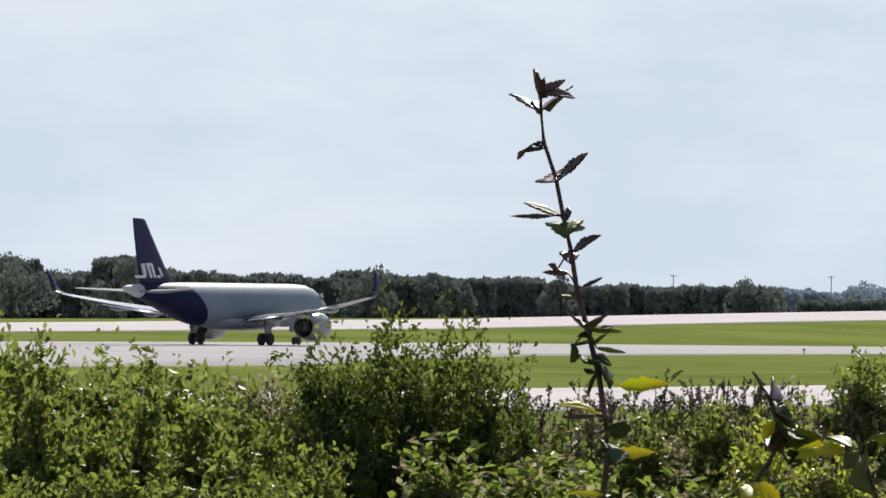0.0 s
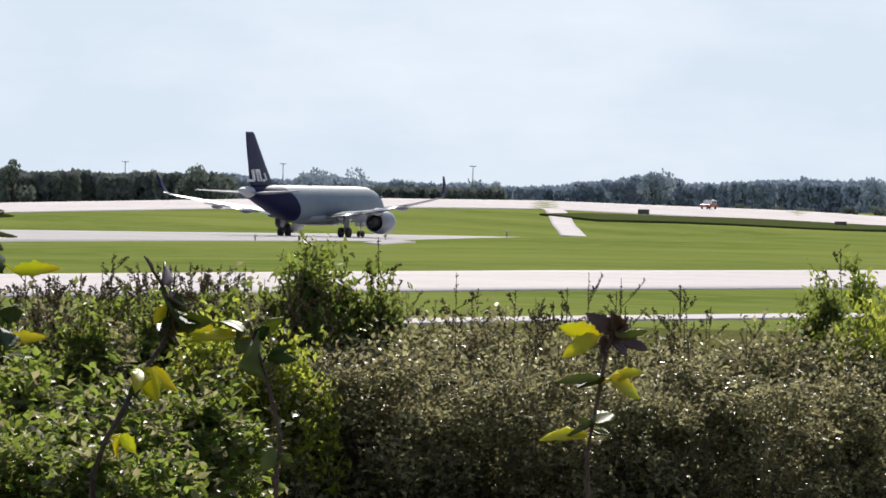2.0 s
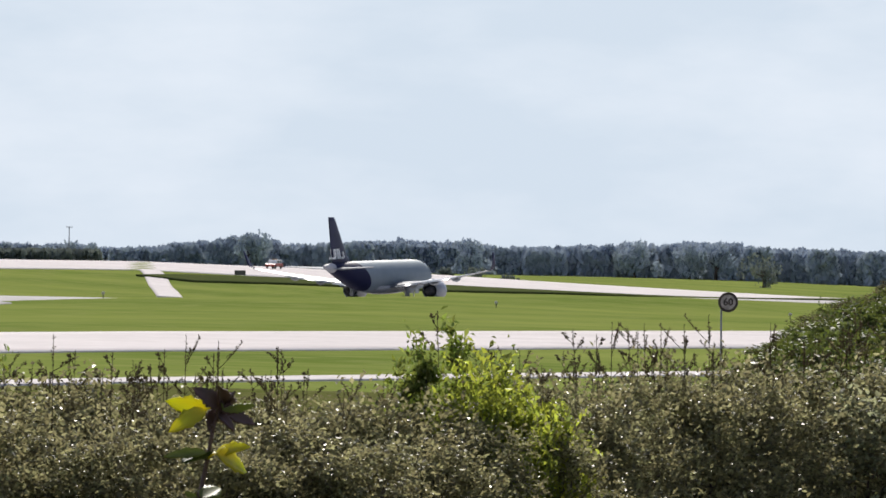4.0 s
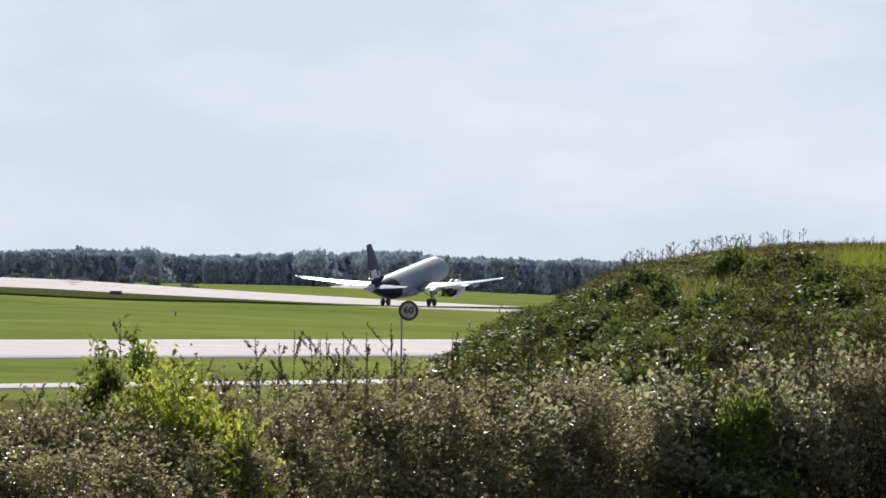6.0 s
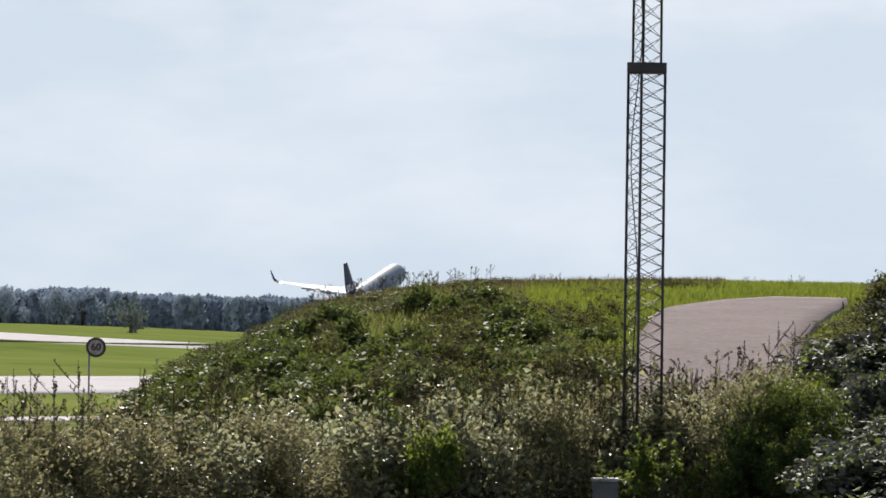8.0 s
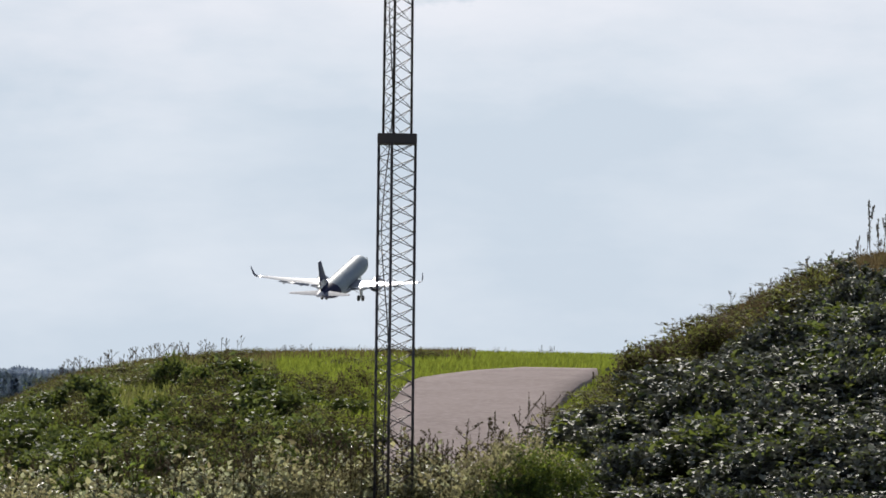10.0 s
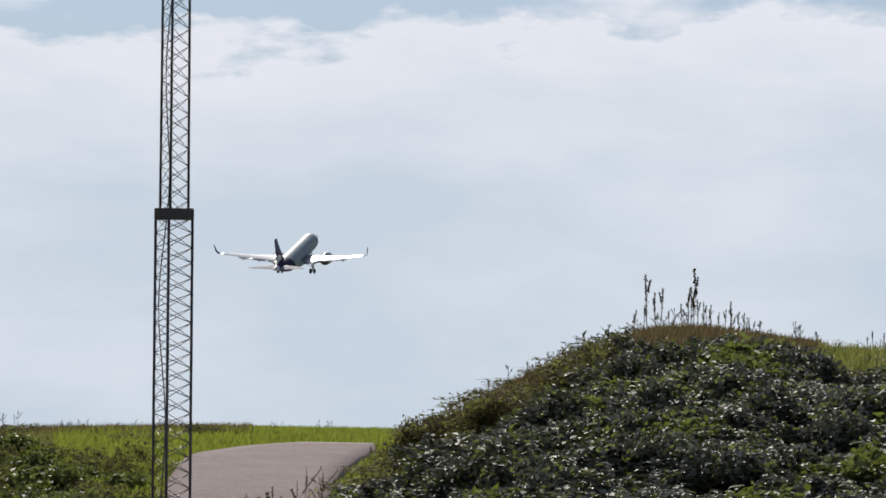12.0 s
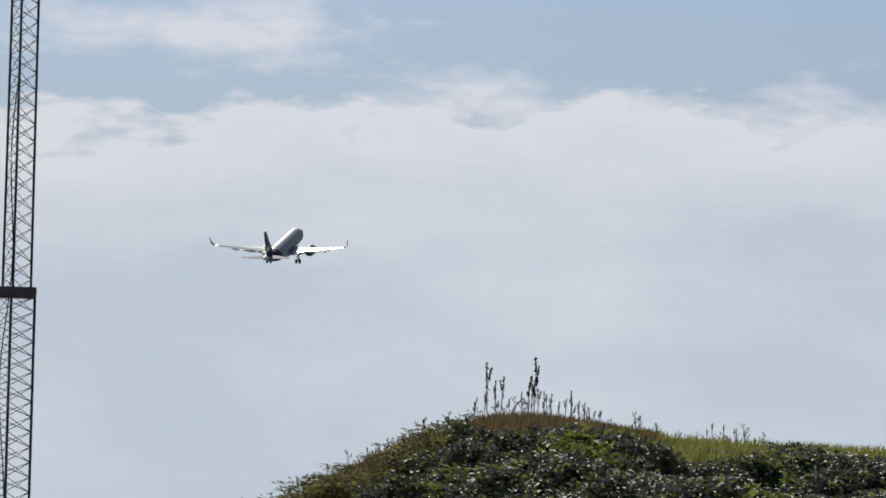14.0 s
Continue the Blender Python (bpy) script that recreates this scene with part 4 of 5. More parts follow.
def build_mound_cover():
    rng = np.random.default_rng(44)
    low = {
        "bramble": [bush("bramble_clump", "low grey-green bramble clump with glossy leaves", "bush", 0.9, 0.8, 1500, 0.115, 0.75, LEAF_GREY, rng, 22, 0.1, 2, 0.12, flat=0.7,
                         second=(LEAF_MID, 0.25, "greener leaves")) for _ in range(3)],
        "dark": [bush("low_shrub", "low mid-green nettles and scrub on a grassy mound", "bush", 0.9, 0.8, 700, 0.17, 0.55, LEAF_MID, rng, 20, 0.1, 2, 0.15,
                      second=(LEAF_DARK, 0.35, "dark green leaves")) for _ in range(2)],
        "brown": [bush("scrub_clump", "low olive-brown scrub with dry stems", "bush", 0.9, 0.8, 900, 0.10, 0.4, GRASS_DULL, rng, 20, 0.1, 2, 0.3,
                       second=(WEED, 0.55, "dry brown leaves")) for _ in range(2)],
    }
    spots = {k: [[] for _ in v] for k, v in low.items()}

    def put(kind, a, d, r, h):
        if 3110 < a < 3530 and 100 < d < 146 or kind == "bramble" and a < 3500 and d < 102:            # the ramp stays clear
            return
        spots[kind][int(rng.integers(0, len(low[kind])))].append((a, d, r / 0.9, h / 0.8 / (r / 0.9)))

    for _ in range(560):                       # the far mound: dark scrub low down and to one side, brown along the crest
        a = rng.uniform(2230, 3230)
        d = 159 - 52 * rng.uniform(0, 1) ** 0.9
        f = (a - 2230) / 1000
        high = (d - 107) / 52
        if high > 0.93 and a > 2420:                        # only weeds and grass on the very crest
            continue
        patch = math.sin(a / 62 + 0.09 * d) + math.sin(a / 151 - d * 0.16 + 2.0) * 0.8
        if f > 0.72 and high > 0.45 and rng.uniform() < 0.85:
            continue
        if f > 0.42 and patch < -0.8 and high > 0.3:      # open grass between the patches of scrub
            continue
        if high > 0.62 and rng.uniform() < 0.75:
            kind = "brown"
        else:
            kind = "dark" if rng.uniform() < 0.95 - 0.4 * f else "brown"
        put(kind, a, d, rng.uniform(0.45, 0.95), rng.uniform(0.25, 0.6) * (0.45 if high > 0.62 else 1))
    for k in range(430):                   # the near mound: brambles all over its face
        a = 3420 + 1290 * (k % 28 + rng.uniform(0, 1)) / 28
        d = 120 - 38 * rng.uniform(0, 1) ** 0.85
        high = (d - 82) / 38
        if high > 0.68 and rng.uniform() < min(0.85, (a - 4100) / 330):
            continue
        kind = "brown" if (high > 0.6 and a < 3930) or (high > 0.78 and rng.uniform() < 0.4) else ("bramble" if rng.uniform() < 0.85 else "dark")
        put(kind, a, d, rng.uniform(0.65, 1.2), rng.uniform(0.25, 0.65) * (0.3 if high > 0.72 else 1))
    for kind, protos in low.items():
        for proto, where in zip(protos, spots[kind]):
            plant_out(proto, where, rng, "scrub on the mounds")

    # long grass over both mounds, but not on the ramp
    def tufts(name, label, count, a0, a1, d0, d1, height, mat, seed, wide=0.10):
        r = np.random.default_rng(seed)
        az = r.uniform(a0, a1, count)
        d = r.uniform(d0, d1, count)
        on_ramp = (az > np.interp(d, RAMP_D, RAMP_L) - 6) & (az < np.interp(d, RAMP_D, RAMP_R) + 6) & (d < 141.8)
        az, d = az[~on_ramp], d[~on_ramp]
        count = len(az)
        a = az / K
        x, y = d * np.sin(a), d * np.cos(a)
        z = ground_height(x, y)
        h = height * r.uniform(0.5, 1.3, count)
        tilt = np.stack([r.normal(0.12, 0.35, count), r.normal(0, 0.35, count), np.ones(count)], 1)
        c = np.stack([x, y, z], 1) + unit(tilt) * (h * 0.42)[:, None]
        me = leaf_cloud(name, c, tilt, h, wide, mat, r, 0.1)
        tagged(new(name, me), label, "grass", kind="stuff")

    tufts("long_grass", "bright yellow-green long grass on a mound", 56000, 2950, 3620, 112, 172, 0.17, GRASS_BLADE, 3, 0.16)
    tufts("mound_grass", "sparse green grass between the scrub", 22000, 2300, 2950, 108, 165, 0.2, GRASS_DULL, 9, 0.14)
    tufts("dry_grass", "pale dry grass on a mound crest", 9000, 2450, 3300, 148, 168, 0.24, GRASS_DRY, 5)
    tufts("crest_grass", "dull green long grass on the bramble mound", 9000, 4150, 4800, 108, 126, 0.26, GRASS_DULL, 6)
    tufts("straw_grass", "brown dry grass along the bramble mound's crest", 26000, 3560, 4300, 109, 123, 0.30, GRASS_DRY, 7)
    tufts("face_grass", "olive grass tufts between the brambles", 2600, 3700, 4650, 92, 118, 0.24, GRASS_DULL, 15, 0.13)
    tufts("bank_grass", "bright long grass beside the ramp", 9000, 3400, 3600, 96, 124, 0.2, GRASS_BLADE, 12, 0.16)
    tufts("verge_grass", "tall grass at the foot of the hedge", 9000, -1200, 2400, 76, 110, 0.3, GRASS_BLADE, 8)


build_hedge()
build_weeds()
build_mound_cover()
# ---- the distance ----
NEAR_WOOD = [(-1400, 90), (-784, 95), (-740, 88), (-725, 68), (-660, 62), (-618, 72), (-600, 92), (-560, 98), (-520, 86), (-480, 66), (-430, 64), (-330, 58), (-300, 70), (-250, 62), (-215, 52), (-170, 74),
             (-120, 66), (-40, 62), (60, 58), (150, 58), (240, 44), (350, 44), (480, 44), (540, 44), (578, 40), (600, 14)]
FAR_WOOD = [(470, 38), (560, 44), (640, 42), (690, 30), (720, 44), (770, 44), (800, 30), (860, 34), (960, 30), (1060, 26), (1160, 26), (1220, 36), (1290, 40), (1330, 56), (1360, 50), (1400, 36),
            (1500, 42), (1560, 48), (1640, 48), (1720, 48), (1760, 40), (1820, 38), (1890, 42), (1960, 42), (2010, 46), (2060, 42), (2110, 54), (2190, 54), (2240, 44), (2320, 42), (2463, 42), (2700, 38), (3300, 36)]


def crown_points(rng, n, r, h):
    """Leaf clumps of one tree crown, in uneven lobes with gaps."""
    lobes = 14
    c = np.stack([rng.normal(0, r * 0.45, lobes), rng.normal(0, r * 0.45, lobes), rng.uniform(0.12, 0.88, lobes) * h], 1)
    rad = rng.uniform(0.3, 0.5, lobes) * r
    k = rng.integers(0, lobes, n)
    return c[k] + unit(rng.normal(0, 1, (n, 3))) * (rad[k] * (1 - np.abs(rng.normal(0, 0.3, n))))[:, None] * np.array([1, 1, 1.05])


def wood(name, label, table, a0, a1, d, depth, step, clumps, clump, mat, seed, base=-3.0):
    rng = np.random.default_rng(seed)
    xs, ys = [p[0] for p in table], [p[1] for p in table]
    pts, sizes = [], []
    a = a0
    while a < a1:
        for row in range(3):
            aa = a + rng.uniform(-0.4, 0.4) * step
            dd = d + row * depth / 3 + rng.uniform(0, depth / 4)
            p = at(aa, 0, dd)
            g = ground_at(p.x, p.y)
            h = max(EYE + dd * (np.interp(aa, xs, ys) + rng.uniform(-7, 3)) / K - g, 2.5)
            q = crown_points(rng, clumps, step * d / K * 0.75, h) + np.array([p.x, p.y, g])
            low = rng.uniform(0, 1, (clumps, 3)) * np.array([step * d / K * 1.6, 3, h * 0.86]) - np.array([step * d / K * 0.8, 1.5, 0])
            pts += [q, low + np.array([p.x, p.y, g])]
            sizes += [np.full(clumps, clump), np.full(clumps, clump * 2.0)]
        a += step
    pts, sizes = np.concatenate(pts), np.concatenate(sizes)
    me = leaf_cloud(name, pts, rng.normal(0, 0.32, pts.shape) + np.array([0, 0, 1.0]), sizes * rng.uniform(0.6, 1.3, len(pts)), 0.8, mat, rng)
    return tagged(new(name, me), label, "woodland", kind="stuff")


def lone_tree(az, d, top_el, radius, clumps, clump, mat, label, seed, foot=None):
    rng = np.random.default_rng(seed)
    p = at(az, 0, d)
    g = ground_at(p.x, p.y)
    h = EYE + d * top_el / K - g
    tree = tagged(new("tree"), label, "tree", "trees on the skyline")
    tree.matrix_basis = pose(p.x, p.y, g)
    q = crown_points(rng, clumps, radius, h)
    child_mesh("crown", leaf_cloud("crown", q, rng.normal(0, 0.32, q.shape) + np.array([0, 0, 1.0]), clump * rng.uniform(0.6, 1.3, len(q)), 0.8, mat, rng), tree)
    bm = bmesh.new()
    tube(bm, [(0, 0, -0.5), (0.1, 0, h * 0.25), (0, 0.1, h * 0.6)], [radius * 0.1, radius * 0.07, radius * 0.03], 7)
    for k in range(5):
        a = k * 1.26 + 0.4
        tube(bm, [(0.05, 0, h * (0.25 + 0.05 * k)), (math.cos(a) * radius * 0.5, math.sin(a) * radius * 0.5, h * (0.5 + 0.06 * k))], [radius * 0.04, radius * 0.012], 5)
    link_part("trunk", bm, BARK, tree)


def build_distance():
    # slight haze here too, carried by the greyed leaf colour
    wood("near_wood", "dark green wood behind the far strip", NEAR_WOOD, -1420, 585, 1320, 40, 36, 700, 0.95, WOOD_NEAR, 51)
    # the far wood's haze lies in its leaf colour
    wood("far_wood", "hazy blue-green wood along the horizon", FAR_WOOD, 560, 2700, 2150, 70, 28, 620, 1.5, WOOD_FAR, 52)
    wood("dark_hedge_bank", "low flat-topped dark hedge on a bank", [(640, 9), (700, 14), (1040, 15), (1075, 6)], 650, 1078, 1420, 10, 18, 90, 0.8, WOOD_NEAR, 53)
    # skyline trees share the woods' haze-tinted leaf colours
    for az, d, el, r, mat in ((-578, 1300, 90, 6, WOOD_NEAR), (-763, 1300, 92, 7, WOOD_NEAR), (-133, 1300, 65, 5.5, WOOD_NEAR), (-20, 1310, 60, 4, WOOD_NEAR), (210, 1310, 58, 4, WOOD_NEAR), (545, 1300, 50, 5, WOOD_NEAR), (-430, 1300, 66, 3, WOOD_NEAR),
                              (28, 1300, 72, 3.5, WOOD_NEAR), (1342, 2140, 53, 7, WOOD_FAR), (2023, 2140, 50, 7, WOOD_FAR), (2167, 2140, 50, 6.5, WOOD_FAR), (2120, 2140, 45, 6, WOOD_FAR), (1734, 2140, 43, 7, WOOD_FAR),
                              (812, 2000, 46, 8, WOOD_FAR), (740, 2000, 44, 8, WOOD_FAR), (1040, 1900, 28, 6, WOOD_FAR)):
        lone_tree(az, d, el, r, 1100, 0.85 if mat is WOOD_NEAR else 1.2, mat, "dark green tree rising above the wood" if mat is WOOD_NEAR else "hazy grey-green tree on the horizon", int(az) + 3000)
    lone_tree(2253, 1900, 22, 7, 420, 0.9, WOOD_NEAR, "lone round-crowned tree in a far field", 71)
    for k, az in enumerate((1500, 1558, 1610, 1690, 1746, 1800)):
        lone_tree(az, 1500, (-2, -8, -12, -3, -2, -16)[k], 2.2, 160, 0.7, WOOD_NEAR, "small round dark bush beside the far strip", 80 + k)
    # poles of a power line
    for az in (-664, -409, 408, 687, 1023):
        p = at(az, 0, 1700)
        g = ground_at(p.x, p.y)
        h = EYE + 1700 * 65 / K - g
        pole = tagged(new("utility_pole"), "thin grey power-line pole with a short crossarm", "pole", "poles of the power line")
        pole.matrix_basis = pose(p.x, p.y, g)
        bm = bmesh.new()
        tube(bm, [(0, 0, -1), (0, 0, h)], [0.16, 0.10], 8)
        link_part("post", bm, GALV, pole)
        bm = bmesh.new()
        box(bm, (-0.8, -0.07, h - 0.28), (0.8, 0.07, h - 0.14), 0.02)
        link_part("crossarm", bm, GALV, pole)
        for x in (-0.7, 0.0, 0.7):
            bm = bmesh.new()
            tube(bm, [(x, 0, h - 0.16), (x, 0, h + 0.1)], [0.06, 0.04], 6)
            link_part("insulator", bm, GALV, pole)


def build_field_things():
    dark = material("sign_back_grey", (0.09, 0.085, 0.075), 0.7, spots=(0.12, 0.11, 0.10), scale=3)
    for az, el, d, w, h in ((1326, -14, 1130, 1.9, 0.8), (1674, -36, 1165, 2.1, 0.75)):
        p = at(az, el, d)
        g = ground_at(p.x, p.y)
        sign = tagged(new("airfield_sign"), "low dark boxy airfield sign seen from behind", "sign", "airfield signs")
        sign.matrix_basis = pose(p.x, p.y, g, 0, 0, -math.degrees(az / K))
        z = max(p.z - g, 0.55)
        bm = bmesh.new()
        box(bm, (-w / 2, -0.12, z - h / 2), (w / 2, 0.12, z + h / 2), 0.03)
        link_part("panel", bm, dark, sign, "", False)
        for x in (-w * 0.35, w * 0.35):
            bm = bmesh.new()
            tube(bm, [(x, 0, -0.2), (x, 0, z - h / 2 + 0.05)], 0.05, 6)
            link_part("leg", bm, STEEL, sign)
    # edge lights
    for az, el in ((1780, -46), (1085, -52), (640, -50), (2300, -60), (870, -27)):
        d = 620.0
        p = at(az, 0, d)
        g = ground_at(p.x, p.y)
        lamp = tagged(new("edge_light"), "small pale airfield edge light on a stub", "light", "edge lights")
        lamp.matrix_basis = pose(p.x, p.y, g)
        bm = bmesh.new()
        tube(bm, [(0, 0, -0.1), (0, 0, 0.35)], 0.05, 6)
        link_part("stub", bm, STEEL, lamp)
        bm = bmesh.new()
        tube(bm, [(0, 0, 0.33), (0, 0, 0.42), (0, 0, 0.55), (0, 0, 0.62)], [0.06, 0.16, 0.15, 0.05], 8)
        link_part("lens", bm, CONCRETE, lamp)
    # round speed sign on a thin post
    p = at(2192, -53, 200)
    g = ground_at(p.x, p.y)
    z = p.z - g
    sign = tagged(new("speed_sign"), "round weathered speed sign with a dark rim, on a thin post", "sign")
    sign.matrix_basis = pose(p.x, p.y, g, 0, 0, -math.degrees(2192 / K))
    bm = bmesh.new()
    tube(bm, [(-0.2, 0.06, -0.3), (-0.2, 0.06, z + 0.22)], 0.028, 8)
    link_part("post", bm, GALV, sign)

    def disc(r, y0, y1):
        b = bmesh.new()
        rings(b, [[(r * math.cos(t), y, z + r * math.sin(t)) for t in (2 * math.pi * k / 32 for k in range(32))] for y in (y0, y1)])
        return b
    rim = material("dark_sign_rim", (0.05, 0.035, 0.035), 0.6, spots=(0.08, 0.05, 0.045), scale=6)
    face = material("weathered_sign_face", (0.62, 0.54, 0.51), 0.6, spots=(0.32, 0.27, 0.26), scale=5)
    link_part("rim", disc(0.30, 0.0, 0.03), rim, sign, "dark red-brown rim", False)
    link_part("face", disc(0.225, -0.012, 0.01), face, sign, "faded pale face", False)
    text = bpy.data.curves.new("digits", "FONT")
    text.body, text.size, text.extrude, text.offset = "60", 0.30, 0.006, 0.008
    text.align_x, text.align_y = "CENTER", "CENTER"
    holder = new("digits", text)
    bpy.context.view_layer.update()
    me = bpy.data.meshes.new_from_object(holder.evaluated_get(bpy.context.evaluated_depsgraph_get()))
    bpy.data.objects.remove(holder)
    me.materials.clear()
    me.materials.append(rim)
    ob = child_mesh("digits", me, sign, "dark number on the sign")
    ob.matrix_basis = pose(0, -0.018, z, 90, 0, 0)


def build_truck():
    red_paint = material("red_vehicle_paint", (0.36, 0.06, 0.035), 0.4, spots=(0.30, 0.05, 0.03), scale=2)
    amber = material("amber_beacon", (0.5, 0.26, 0.03), 0.4, spots=(0.42, 0.22, 0.03), scale=2)
    white = material("white_vehicle_paint", (0.75, 0.75, 0.74), 0.4, spots=(0.68, 0.68, 0.67), scale=2)
    glass = material("vehicle_glass", (0.03, 0.035, 0.04), 0.1, spots=(0.04, 0.045, 0.05), scale=2)
    tyre = material("vehicle_tyre", (0.03, 0.03, 0.03), 0.8, spots=(0.045, 0.045, 0.045), scale=5)
    car = tagged(new("airfield_truck"), "small red and white airfield pickup driving along the strip", "truck")

    def extrude(profile, w):
        return rings(bmesh.new(), [[(x, -w / 2, z) for x, z in profile], [(x, w / 2, z) for x, z in profile]])
    body = link_part("body", extrude([(-2.3, 0.45), (2.3, 0.45), (2.35, 0.85), (1.1, 1.05), (-2.3, 1.05)], 1.85), red_paint, car, "red lower body", False)
    cab = link_part("cab", extrude([(1.15, 1.05), (0.55, 1.75), (-1.9, 1.78), (-2.2, 1.05)], 1.7), white, car, "white cab", False)
    for side in (-1, 1):
        for x0, x1 in ((-1.8, -0.75), (-0.6, 0.5)):
            bm = bmesh.new()
            box(bm, (x0, side * 0.85, 1.12), (x1, side * 0.88, 1.58), 0.02)
            link_part("window", bm, glass, cab, "dark side window", False)
        for x in (-1.45, 1.45):
            bm = bmesh.new()
            rings(bm, [[(x + r * math.cos(t), side * (0.72 + dy), 0.38 + r * math.sin(t)) for t in (2 * math.pi * k / 18 for k in range(18))] for dy, r in ((0, 0.36), (0.03, 0.38), (0.2, 0.38), (0.23, 0.34))])
            link_part("wheel", bm, tyre, car)
    bm = bmesh.new()
    box(bm, (-0.5, -0.5, 1.76), (-0.2, 0.5, 1.92), 0.03)
    link_part("beacon_bar", bm, amber, car, "amber beacon bar", False)
    return car


build_distance()
build_field_things()
truck = build_truck()
# ---- lattice mast and cabinet ----
def build_mast():
    D = 95.0
    foot = at(3160, 0, D)
    g = ground_at(foot.x, foot.y)
    mast = tagged(new("lattice_mast"), "tall dark three-legged steel lattice mast with a collar", "mast")
    mast.matrix_basis = pose(foot.x, foot.y, g, 0, 0, -math.degrees(3160 / K))
    px = D / K
    collar = EYE + 448 * px - g

    def legs(half):
        return [Vector((-half, 0.35 * half, 0)), Vector((-half * 0.28, -half * 1.25, 0)), Vector((half, 0.55 * half, 0))]

    def section(z0, z1, half0, half1, r, step):
        a, b = legs(half0), legs(half1)
        for p, q in zip(a, b):
            bm = bmesh.new()
            tube(bm, [(p.x, p.y, z0), (q.x, q.y, z1)], r, 8)
            link_part("leg", bm, STEEL, mast)
        n = int((z1 - z0) / step)
        for i in range(n):
            f0, f1 = i / n, (i + 1) / n
            for j in range(3):
                k = (j + 1) % 3
                p0, p1 = a[j].lerp(b[j], f0), a[j].lerp(b[j], f1)
                q0, q1 = a[k].lerp(b[k], f0), a[k].lerp(b[k], f1)
                za, zb = z0 + (z1 - z0) * f0, z0 + (z1 - z0) * f1
                for s, e in (((p0, za), (q1, zb)), ((q0, za), (p1, zb))):
                    bm = bmesh.new()
                    tube(bm, [(s[0].x, s[0].y, s[1]), (e[0].x, e[0].y, e[1])], r * 0.30, 4)
                    link_part("brace", bm, STEEL, mast)

    section(-0.3, collar, 33.5 * px, 32.5 * px, 0.021, 26.5 * px)
    section(collar, collar + 640 * px, 25.0 * px, 23.0 * px, 0.019, 30 * px)
    bm = bmesh.new()
    o, i = 35 * px, 27 * px
    rings(bm, [[(x * o, y * o, collar + z) for x, y in ((-1, -1.15), (1, -1.15), (1, 0.75), (-1, 0.75))] for z in (-0.03, 0.12)])
    bmesh.ops.bevel(bm, geom=list(bm.edges), offset=0.008, segments=2, affect="EDGES")
    link_part("collar", bm, STEEL, mast, "dark boxed collar", False)
    # a cable that climbs inside
    bm = bmesh.new()
    path = []
    for t in range(40):
        z = t / 39 * (collar + 600 * px)
        path.append((-0.12 + 0.05 * math.sin(z * 1.9) + 0.04 * math.sin(z * 0.7 + 1), -0.02, z))
    tube(bm, path, 0.009, 5)
    link_part("cable", bm, STEEL, mast, "black cable")

    p = at(3098, 0, D - 2.2)
    g = ground_at(p.x, p.y)
    top = EYE - 272 * (D - 2.2) / K - g
    cab = tagged(new("utility_cabinet"), "grey-green utility cabinet with a pale lid beside the mast", "cabinet")
    cab.matrix_basis = pose(p.x, p.y, g, 0, 0, -20)
    shell = material("cabinet_grey", (0.16, 0.165, 0.16), 0.6, spots=(0.12, 0.125, 0.12), scale=4)
    lid = material("cabinet_lid", (0.42, 0.42, 0.40), 0.5, spots=(0.34, 0.34, 0.32), scale=5)
    bm = bmesh.new()
    box(bm, (-0.18, -0.15, -0.1), (0.18, 0.15, top - 0.05), 0.015)
    link_part("body", bm, shell, cab, "", False)
    bm = bmesh.new()
    box(bm, (-0.20, -0.17, top - 0.05), (0.20, 0.17, top), 0.015)
    link_part("lid", bm, lid, cab, "pale lid", False)
    bm = bmesh.new()
    box(bm, (-0.15, -0.165, 0.05), (0.15, -0.15, top - 0.1), 0.006)
    door = link_part("door", bm, shell, cab, "", False)
    bm = bmesh.new()
    box(bm, (0.10, -0.19, top * 0.55), (0.125, -0.165, top * 0.55 + 0.1), 0.005)
    link_part("handle", bm, STEEL, door, "dark handle", False)


build_mast()
# ---- plants close to the eye ----
def blade(bm, base, tip, width, normal, curl=0.2, lobes=0, cup=0.25):
    """One leaf with a midrib and a curled, slightly cupped blade."""
    base, tip = Vector(base), Vector(tip)
    axis = tip - base
    length = axis.length
    axis.normalize()
    side = axis.cross(Vector(normal))
    if side.length < 1e-3:
        side = axis.cross(Vector((0.3, 0.2, 1)))
    side.normalize()
    up = side.cross(axis).normalized()
    n = 16
    rows = []
    for i in range(n + 1):
        u = i / n
        w = width * 0.5 * (math.sin(math.pi * u ** 0.75) ** 0.85 if 0 < u < 1 else 0.03)
        if lobes:
            w *= 1.3 * (0.76 + 0.24 * abs(math.sin(u * math.pi * (lobes + 1.0) + 0.3))) * (1 + 0.06 * math.sin(u * 47) + 0.06 * math.sin(u * 29 + 1))
        else:
            w *= 1 + 0.16 * math.sin(u * 40) + 0.10 * math.sin(u * 17 + 0.7)
        c = base + axis * (length * u) + up * (curl * length * (math.sin(u * math.pi) * 0.5 - u * u * 0.4))
        rows.append([bm.verts.new(c + side * (w * k) + up * (abs(k) * w * cup + 0.0008 * lift)) for lift in (1, -1) for k in (-1, -0.5, 0, 0.5, 1)])
    for a, b in zip(rows, rows[1:]):
        for k in range(4):
            bm.faces.new((a[k], a[k + 1], b[k + 1], b[k]))
            bm.faces.new((a[k + 5], b[k + 5], b[k + 6], a[k + 6]))
        bm.faces.new((a[0], b[0], b[5], a[5]))
        bm.faces.new((a[4], a[9], b[9], b[4]))


